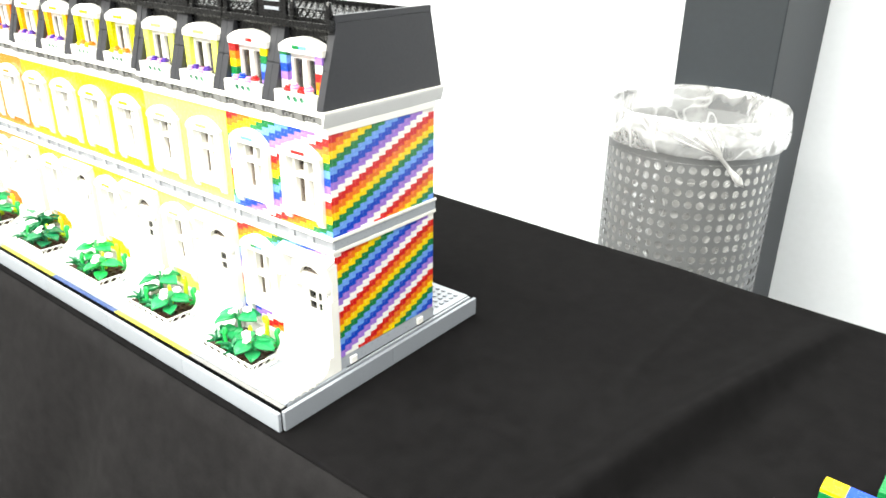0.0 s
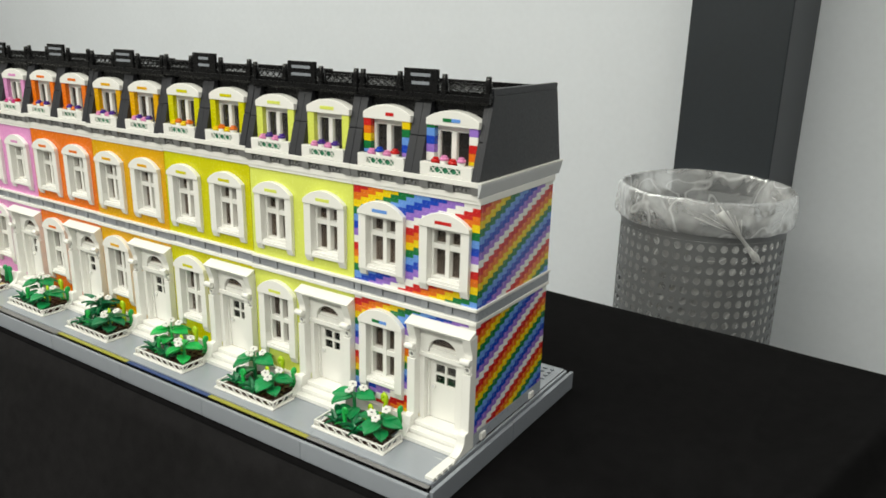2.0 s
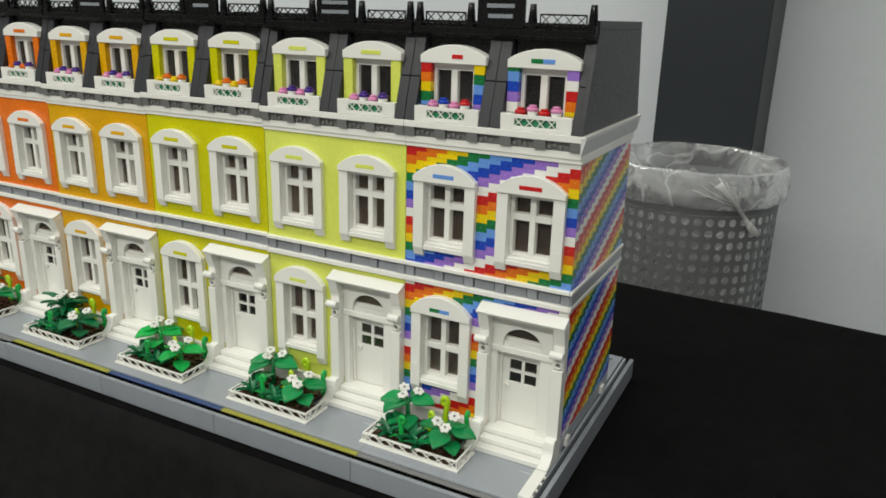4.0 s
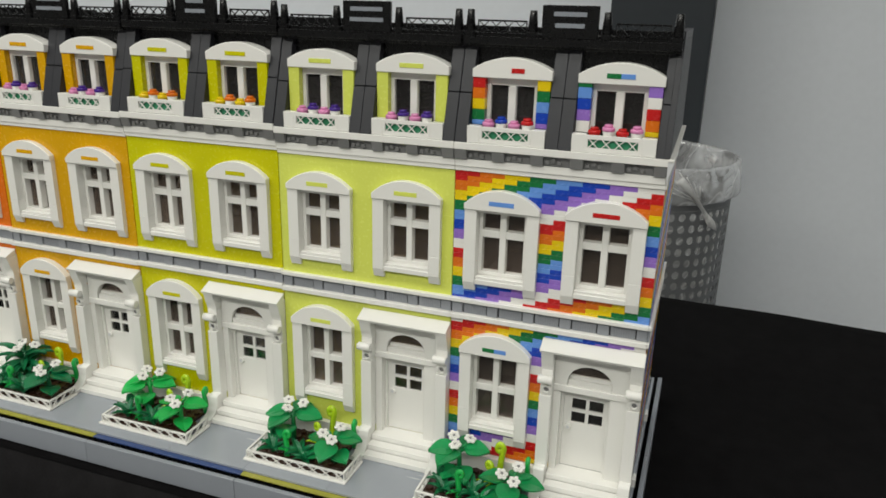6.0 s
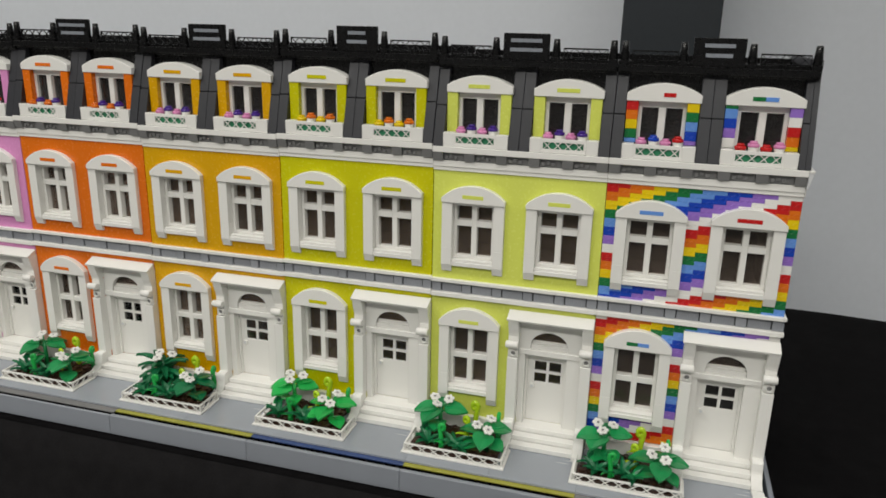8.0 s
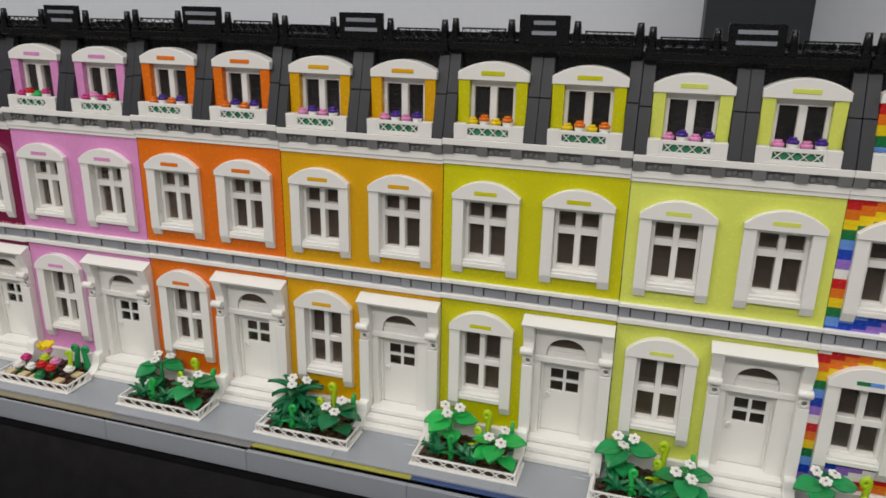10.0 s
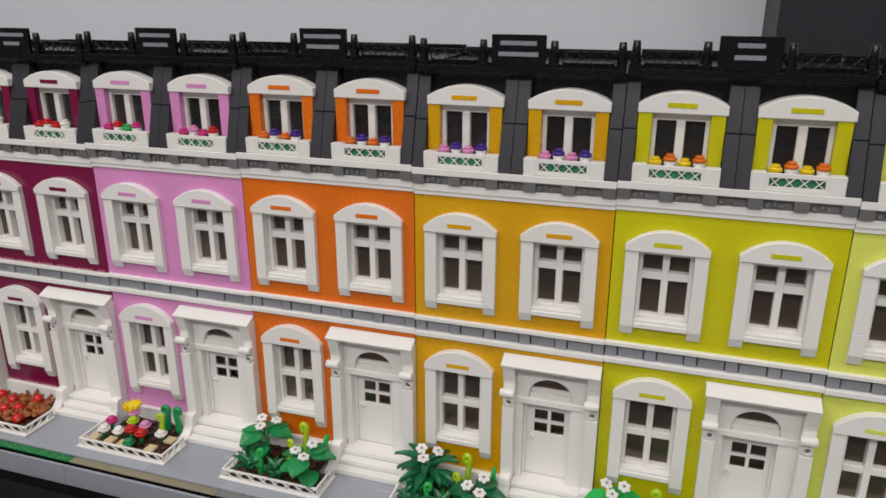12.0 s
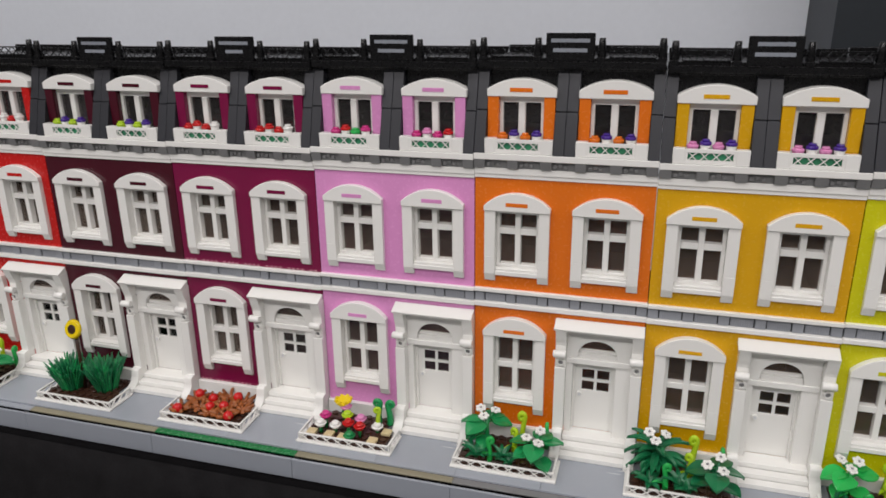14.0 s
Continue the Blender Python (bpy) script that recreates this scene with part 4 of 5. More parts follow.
def house_shell(house, i):
    first = i == 0
    mat = COLOURS[i]
    low_holes = [(15.5, 48.5, 811, 865.8), (72, 120, 780, 876)]
    up_holes = [(15.5, 48.5, 917.6, 964.8), (79.5, 112.5, 917.6, 964.8)]
    x1 = 127.65
    if first:
        part("lower_wall", wall_with_holes(0.1, 125, 1.2, 8, 788.2, 888.2, low_holes), WHITE, house, "ground floor wall of rainbow bricks")
        part("upper_wall", wall_with_holes(0.1, 125, 1.2, 8, 901.4, 987.6, up_holes), WHITE, house, "upper floor wall of rainbow bricks")
    else:
        part("lower_wall", wall_with_holes(0.3, x1, 0, 8, 788.2, 888.2, low_holes), mat, house, COLOUR_WORDS[i] + " ground floor wall", key="low" + mat.name)
        part("upper_wall", wall_with_holes(0.3, x1, 0, 8, 901.4, 987.6, up_holes), mat, house, COLOUR_WORDS[i] + " upper floor wall", key="up" + mat.name)
    part("plinth", boxes((0.1, 63.9, -3.6, 8, 776.6, 788.0), c=0.3), WHITE, house, "white plinth", key="plinth")

    for k, (y, z0, z1) in enumerate(((-3.1, 888.3, 891.7), (-3.2, 900.2, 902.9))):
        part("string_course", boxes((0.05, 127.1 if first else 127.95, y, 8, z0, z1), c=0.3), WHITE, house, "white ledge between the floors", key="course%d%s" % (k, first))

    part("frieze_backing", boxes((0.1, 127.0 if first else 127.9, 1.2, 8, 891.8, 900.1), c=0), DARK_GREY, house, "dark joints behind the ribbed band", key="friezeb" + str(first))

    # smooth short tiles stand proud of the finely ribbed long ones
    x, k = 0.0, 0
    while x < 127:
        w = (8.0 if k % 2 == 0 else 16.0) - (1.6 if first and x == 120 else 0.9)

        def ribbed(bm, w=w):
            pts = [(0, 1.25), (0, 0.35)]
            for q in range(int((w - 1) // 1.5)):
                u = 0.7 + q * 1.5
                pts += [(u, 0.35), (u + 0.1, 0.15), (u + 0.8, 0.15), (u + 0.9, 0.35)]
            prism(bm, pts + [(w, 0.35), (w, 1.25)], "z", 0.1, 8.3, 0.05)
        if k % 2:
            ob = part("ribbed_tile", ribbed, FRIEZE, house, "grey ribbed tile", key="ribbed", drop=0)
        else:
            ob = part("plain_tile", boxes((0, w, -0.7, 1.25, 0.1, 8.3), c=0.25), FRIEZE, house, "grey smooth tile", key="plain%d" % round(w * 10), drop=0)
        ob.matrix_basis = pose((x + 0.55) / 1000, 0, (891.8 - TABLE) / 1000)
        x += 8.0 if k % 2 == 0 else 16.0
        k += 1

    for k, (x1, y0, y1, z0, z1) in enumerate(((127.1 if first else 127.95, -1.2, 8, 987.7, 990.5), (127.1 if first else 127.95, -1.9, 8, 990.6, 995.3), (127.3 if first else 127.9, -5.0, 134, 1001.6, 1006.0))):
        part("cornice", boxes((0.08, x1, y0, y1, z0, z1), c=0.3), WHITE, house, "white cornice moulding", key="cornice%d%s" % (k, first))

    x, k, end = 0.15, 0, (127.0 if first else 127.85)
    while x < end - 0.4:
        w = min(15.9 if k % 2 else 7.9, end - x)

        def rough_block(bm, w=w):
            prism(bm, [(8, 0), (-1.4, 0), (-1.9, 6.1), (8, 6.1)], "x", 0, w, 0.15)
            for q in range(int(w // 4)):
                cbox(bm, 1.2 + q * 3.6, 3.6 + q * 3.6, -3.2, -1, 1.2 + (q % 2) * 1.1, 3.4 + (q % 2) * 1.1, c=0.3)

        def smooth_block(bm, w=w):
            prism(bm, [(8, 0), (-3.2, 0), (-4.8, 6.1), (8, 6.1)], "x", 0, w, 0.25)
        ob = part("stone_block", rough_block if k % 2 else smooth_block, STONE, house, "dark grey %s block under the cornice" % ("rough" if k % 2 else "smooth"),
                  key="stone%d_%d" % (k % 2, round(w * 10)), drop=0)
        ob.matrix_basis = pose(x / 1000, 0, (995.4 - TABLE) / 1000)
        x += w + 0.06
        k += 1

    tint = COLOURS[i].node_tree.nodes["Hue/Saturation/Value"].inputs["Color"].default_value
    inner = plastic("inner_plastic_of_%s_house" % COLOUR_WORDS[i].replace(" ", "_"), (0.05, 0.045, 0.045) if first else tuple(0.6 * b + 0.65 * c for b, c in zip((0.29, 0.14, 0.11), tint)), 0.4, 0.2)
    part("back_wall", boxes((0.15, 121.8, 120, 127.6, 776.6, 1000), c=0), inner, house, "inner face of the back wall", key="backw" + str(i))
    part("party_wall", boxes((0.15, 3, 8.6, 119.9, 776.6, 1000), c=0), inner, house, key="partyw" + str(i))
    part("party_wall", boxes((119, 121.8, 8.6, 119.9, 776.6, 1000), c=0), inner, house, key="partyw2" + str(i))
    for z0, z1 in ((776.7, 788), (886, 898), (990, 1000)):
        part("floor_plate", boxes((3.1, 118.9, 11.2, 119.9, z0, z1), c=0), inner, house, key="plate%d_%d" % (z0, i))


def glint_rows(house):
    """Rows of small pale rose pieces that stand in for glints along the foot of each wall."""
    for z, spans in ((903.2, ((2, 126),)), (788.4, ((2, 62),))):
        def row(bm, z=z, spans=spans):
            for a, b in spans:
                n = 0
                x = a
                while x < b:
                    if n % 5 != 3:
                        cbox(bm, x, x + 2.3, -0.7, 0.1, z, z + 1.3, c=0.3)
                    x += 4.0
                    n += 1
        tagged(part("beads", row, GLINT, house, "row of pale rose beads"), kind="stuff")


def flower(x, y, z, mat, tall, word):
    """A one-stud flower pot with a round bloom."""
    ob = thing("flower_pot", x, y, z, "white one-stud pot with a round %s bloom" % word, "flower pot", "balcony flowers")

    def pot(bm):
        tube(bm, (0, 0, 0), (0, 0, 1), 2.8, 3.4, 4.6 if tall else 2.6, 14, True, 0.3)
    part("pot", pot, WHITE if tall else mat, ob, key="pot" + str(tall), drop=0)
    top = 4.6 if tall else 2.6

    def bloom(bm):
        tube(bm, (0, 0, top), (0, 0, 1), 3.85, 3.7, 2.3, 14, True, 0.4)
        tube(bm, (0, 0, top + 2.3), (0, 0, 1), 2.5, 2.4, 1.6, 12, True, 0.2)
    part("bloom", bloom, mat, ob, key="bloom" + str(tall), drop=0)
    return ob


WORDS = {RED.name: "red", PINK.name: "pink", BLUE.name: "blue", PURPLE.name: "purple", YELLOW.name: "yellow", ORANGE.name: "orange",
         LIME.name: "lime", MAGENTA.name: "magenta", GREEN.name: "green", WHITE.name: "white", LEAF_BRIGHT.name: "green", LEAF.name: "green"}
BALCONY = [
    ((PINK, BLUE, PINK, RED), (RED, PINK, RED, PINK)), ((PINK, PURPLE, PINK, PURPLE),) * 2, ((YELLOW, ORANGE, YELLOW, ORANGE),) * 2,
    ((PINK, PURPLE, PINK, PURPLE),) * 2, ((ORANGE, PURPLE, ORANGE, PURPLE),) * 2, ((MAGENTA, RED, LEAF_BRIGHT, MAGENTA), (MAGENTA, PINK, MAGENTA, RED)),
    ((RED, RED, RED, WHITE),) * 2, ((LIME, PURPLE, LIME, PURPLE),) * 2, ((RED, WHITE, RED, WHITE),) * 2]


# some houses are pressed together more tightly than others
# lengths of the two pale bars on each roof plate
PLATE_LINES = ((19, 17), (22, 23), (14, 16), (22, 24), (26, 23), (25, 20), (25, 15), (24, 19), (22, 18))
SEAT = (1.0, 1.0, 1.007, 1.003, 1.008, 1.003, 0.997, 0.994, 0.997)


def terrace_house(i):
    ox = -W * (i + 1)
    name = "%s brick-built terraced house with white sash windows and dormers" % COLOUR_WORDS[i]
    house = thing("model_house", ox / 1000, 0, TABLE / 1000, name, "model house", "terrace of model houses")
    lean = pose(0, 0, 0.0155) @ Matrix.Diagonal((1, 1, SEAT[i], 1)) @ pose(0, 0, -0.0155)
    house.matrix_basis = house.matrix_basis @ lean
    house_shell(house, i)
    c = COLOURS[i]
    one = [(16, 32, c)]
    if i == 0:
        window_part(house, 8, 800, 812.6, 865.2, 869.2, 881, 838.6, -4.4, [(16, 24, GREEN), (24, 32, SKY)], "lw0", 3.6)
        window_part(house, 8, 909.6, 919.0, 964.2, 967.8, 977.8, 947.6, -3.9, [(16, 32, SKY)], "uw0a")
        window_part(house, 72, 909.6, 919.0, 964.2, 967.8, 977.8, 947.6, -3.9, [(16, 32, RED)], "uw0b")
        u = 6.4
        dormer(house, 8, c, [(24, 32, RED)], [[(RED, u), (ORANGE, u), (YELLOW, u), (GREEN, u), (SKY, 3.0)], [(YELLOW, u), (GREEN, u), (SKY, u), (BLUE, u), (LAVENDER, 3.0)]], "dm0a")
        dormer(house, 72, c, [(16, 24, GREEN), (24, 32, SKY)], [[(GREEN, 2.6), (SKY, u), (BLUE, u), (LAVENDER, u), (WHITE, 6.8)], [(LAVENDER, u), (WHITE, u), (RED, u), (ORANGE, u), (YELLOW, 3.0)]], "dm0b")
    else:
        window_part(house, 8, 800, 812.6, 865.2, 869.2, 881, 838.6, -4.4, one, "lw", 3.6)
        window_part(house, 8, 909.6, 919.0, 964.2, 967.8, 977.8, 947.6, -3.9, one, "uwa")
        window_part(house, 72, 909.6, 919.0, 964.2, 967.8, 977.8, 947.6, -3.9, one, "uwb")
        dormer(house, 8, c, one, None, "dma")
        dormer(house, 72, c, one, None, "dmb")
    portal(house)
    if i == 6:
        glint_rows(house)
    roof_parts(house, i == 0, PLATE_LINES[i])
    for d, row in enumerate(BALCONY[i]):
        for k, m in enumerate(row):
            at = house.matrix_basis @ Vector(((8 + 64 * d + 12 + 8 * k) / 1000, 0.0005, 1.0140 - TABLE / 1000))
            flower(at.x, at.y, at.z, m, k % 2 == 1, WORDS[m.name])
    return house


HOUSE = [terrace_house(i) for i in range(HOUSES)]


def rainbow_end(house):
    """The end gable of the rainbow house: striped bricks, plain bands, dark attic side."""
    part("end_band", boxes((127.2, 128.6, -2.8, 130, 888.4, 891.6), (127.2, 129.0, -2.8, 130.5, 900.2, 902.8), c=0.3), WHITE, house, "white ledge round the gable")
    part("end_frieze", boxes((127.1, 128.1, -0.1, 129.6, 891.7, 900.1), c=0.2), GREY, house, "plain grey band")
    part("end_cornice", lambda bm: prism(bm, [(127.2, 993.6), (127.9, 993.6), (130.4, 1003.6), (130.4, 1004.6), (127.2, 1004.6)], "y", -5.8, 137.4, 0.2), PALE_GREY, house, "grey sloped cornice")
    part("end_ledge", boxes((127.3, 130.6, -6.2, 138, 1004.7, 1006.3), c=0.2), WHITE, house, "thin white ledge under the attic")
    part("end_trim", boxes((127.2, 128.0, -1.2, 130, 987.7, 993.5), c=0.3), WHITE, house, "white band over the striped gable")

    def attic(bm):
        prism(bm, [(-5.2, 1006.4), (11.6, 1063.6), (12.4, 1069.5), (121.8, 1069.5), (136.4, 1006.4)], "x", 124.5, 128.0, 0.15)
    part("attic_side", attic, DARK_GREY, house, "dark grey attic gable")
    part("attic_coping", lambda bm: prism(bm, [(11.6, 1069.6), (11.6, 1074.8), (121.6, 1074.8), (121.6, 1069.6)], "x", 123.6, 128.02, 0.2), DARK_GREY, house, "dark grey coping of the attic gable")
    part("end_plinth", boxes((122, 126.8, 0, 130, 776.7, 788.0), c=0.3), GREY, house, "grey plinth of the gable")
    for y in (12, 103):
        part("plinth_block", boxes((127.0, 129.6, y, y + 8, 779, 785.5), c=0.4), WHITE, house, "small white block on the plinth")


rainbow_end(HOUSE[0])


# ---------------------------------------------------------------- base under the terrace
def base():
    b = thing("terrace_platform", 0, 0, TABLE / 1000, "long light grey studded base with tiled edges", "platform")
    x0 = -W * HOUSES
    part("core", boxes((x0 + 1, -1.5, -62.2, 189, 757.3, 774.7), (x0 + 1, -1.5, -65.8, -62.25, 757.3, 771.1), c=0), BLACK, b, "black core plate")
    part("back_plate", boxes((x0 + 1, -2.2, 132.5, 189, 774.8, 776.4), c=0.2), GREY, b, "light grey studded plate")
    part("side_strip", boxes((-1.4, 0.8, -60, 189, 766.1, 775.6), c=0.2), GREY, b, "light grey edge strip")
    tagged(part("studs", lambda bm: stud_field(bm, -200, -4, 136, 188, 776.4), GREY, b, "small round studs"), kind="stuff")
    for i in range(HOUSES):
        a = -W * (i + 1)
        part("front_tile", boxes((a + 0.1, a + W - 0.02 + (5.0 if i == 0 else 0), -74.4, -71.0 if i < 4 else -72.3, 757.3, 774.9), c=0.45), SLAB, b, "grey edge tile")
        part("strip_plate", boxes((a + 0.1, a + W - 0.1, -66.4 if i < 4 else -68.6, -62.3, 773.5, 774.7), c=0.2), STRIPS[i], b, "coloured plate along the front of the paving")
        for k, (u, v) in enumerate(((0, 64), (64, 128))):
            part("paving_tile", boxes((u + 0.05, v - 0.05, -62.4, 9.0, 774.75, 776.5), c=0.15), PAVING, b, key="paving" + str(k), at=pose(a / 1000, 0, 0))
    for y0, y1 in ((-70.0, 60.0), (60.1, 190.5)):
        part("side_tile", boxes((4.0, 7.6, y0, y1, 757.3, 775.8), c=0.4), SLAB, b, "grey edge tile")
    part("plate_end", boxes((-8.0, 0.4, -59, -26, 776.55, 779.6), c=0.3), WHITE, b, "white plate end with studs on its edge")
    for k in range(4):
        part("edge_stud", lambda bm: tube(bm, (0.4, -55, 778.0), (1, 0, 0), 1.4, 1.3, 1.2, 10), WHITE, b, key="edgestud", at=pose(0, 0.008 * k, 0))
    return b


base()


# ---------------------------------------------------------------- planters and plants
def planter(i):
    a = -W * (i + 1)
    p = thing("planter", a / 1000, 0, 0.7766, "low white planter with openwork sides and brown soil", "planter", "planters before the houses")
    x0, x1, y0, y1 = -4.6, 72.4, -54.0 if i > 5 else -51.8, -25.5
    deep = str(i > 5)

    def fence_front(bm):
        lattice(bm, x0, x1, 0.2, 7.6, y0, y0 + 1.6, 8, 1.3)
    part("front_fence", fence_front, WHITE, p, "white openwork fence", key="pf_front" + deep, drop=0)

    def fence_side(bm):
        tmp = bmesh.new()
        lattice(tmp, y0 + 1.7, y1, 0.2, 7.6, 0, 1.6, 3, 1.3)
        me = bpy.data.meshes.new("side")
        tmp.to_mesh(me)
        tmp.free()
        me.transform(Matrix(((0, 1, 0, 0), (1, 0, 0, 0), (0, 0, 1, 0), (0, 0, 0, 1))))
        me.flip_normals()
        bm.from_mesh(me)
        bpy.data.meshes.remove(me)
    part("side_fence", fence_side, WHITE, p, key="pf_side" + deep, at=pose((x1 - 1.6) / 1000, 0, 0), drop=0)
    part("side_fence", fence_side, WHITE, p, key="pf_side" + deep, at=pose(x0 / 1000, 0, 0), drop=0)
    part("kerb", boxes((x0 - 1.6, x1 + 1.6, y0 - 2.0, y0 + 2.2, 0, 1.6), (x0 - 1.6, x0 + 2.2, y0 + 2.3, y1, 0, 1.6), (x1 - 2.2, x1 + 1.6, y0 + 2.3, y1, 0, 1.6), c=0.3), WHITE, p, key="pf_kerb" + deep, drop=0)

    def soil(bm):
        for u in range(9):
            for v in range(6):
                sx, sy = x0 + 2.3 + u * 7.7, y0 + 2.4 + v * 7.2
                if sy + 7 > -4.0 or (sy + 7 > y1 and (sx < 1 or sx + 7.6 > 63)):
                    continue
                h = 2.6 + 1.2 * noise.noise((u * 1.7, v * 1.9, i * 3.1))
                cbox(bm, sx, sx + 7.6, sy, sy + 7.1, 0.1, h, c=0.3)
                tube(bm, (sx + 3.8, sy + 3.5, h), (0, 0, 1), 2.4, 2.4, 1.6, 8)
    part("soil", soil, BROWN, p, "dark brown studded soil", drop=0)
    return p


for i in range(HOUSES):
    planter(i)


def leaf_mesh(bm, s=1.0, slim=False):
    """A broad pointed leaf, folded along its midrib, with its stalk at the origin."""
    w = 2.1 if slim else 6.6
    n = 7
    mid, lt, rt = [], [], []
    for k in range(n + 1):
        t = k / n
        half = w * s * (math.sin(math.pi * t ** 0.72)) ** 0.8 if 0 < t < 1 else 0.25
        x = 13.5 * s * t
        z = 1.3 * math.sin(math.pi * t) - (2.2 if slim else 1.2) * t * t
        mid.append((x, 0, z - 0.5))
        lt.append((x - (1.3 * s if k < 3 else 0), half, z + 0.5))
        rt.append((x - (1.3 * s if k < 3 else 0), -half, z + 0.5))
    rows = []
    for off in (0.45, -0.45):
        rows.append([[bm.verts.new((p[0], p[1], p[2] + off)) for p in line] for line in (lt, mid, rt)])
    for top in (0, 1):
        l, m, r = rows[top]
        for k in range(n):
            for a, b in ((m, l), (r, m)):
                q = [a[k], a[k + 1], b[k + 1], b[k]]
                bm.faces.new(q if top == 0 else q[::-1])
    for side in (0, 2):
        for k in range(n):
            q = [rows[0][side][k], rows[0][side][k + 1], rows[1][side][k + 1], rows[1][side][k]]
            bm.faces.new(q[::-1] if side == 2 else q)
    bmesh.ops.recalc_face_normals(bm, faces=bm.faces[:])


def blossom_mesh(bm):
    """Flat six-petal blossom."""
    pts = []
    for k in range(36):
        a = 2 * math.pi * k / 36
        r = 2.8 + 1.1 * abs(math.cos(3 * a))
        pts.append((r * math.cos(a), r * math.sin(a)))
    prism(bm, pts, "z", 0, 1.3, 0.25)
    for k in range(6):
        a = math.pi / 3 * k
        tube(bm, (1.7 * math.cos(a), 1.7 * math.sin(a), 1.3), (0, 0, 1), 0.75, 0.55, 0.5, 7)


def sprout_mesh(bm):
    """A stout shoot that ends in a tight curl above the origin, 17 mm high."""
    pts, rr = [], []
    for k in range(9):
        t = k / 8
        pts.append((-1.6 * t + 0.6 * math.sin(math.pi * t), 0, 13.6 * t))
        rr.append(2.1 - 0.5 * t)
    for k in range(1, 21):
        a = math.pi * 2.1 * k / 20
        r = 2.2 - 1.3 * k / 20
        pts.append((0.6 - r * math.cos(a), 0.5 * k / 20, 13.6 + r * math.sin(a)))
        rr.append(1.6 - 0.6 * k / 20)
    sweep(bm, pts, rr, 8)


def blade_mesh(bm):
    pts, rr = [], []
    for k in range(7):
        t = k / 6
        pts.append((4.5 * t * t, 0, 24 * t))
        rr.append(1.0 * (1 - t) + 0.35)
    sweep(bm, pts, rr, 5)


def put(name, build, mat, parent, key, x, y, z, rx=0, ry=0, rz=0, s=1.0, label=""):
    ob = part(name, build, mat, parent, label, key=key, drop=0)
    ob.matrix_basis = pose(x / 1000, y / 1000, z / 1000, rx, ry, rz) @ Matrix.Scale(s, 4)
    return ob


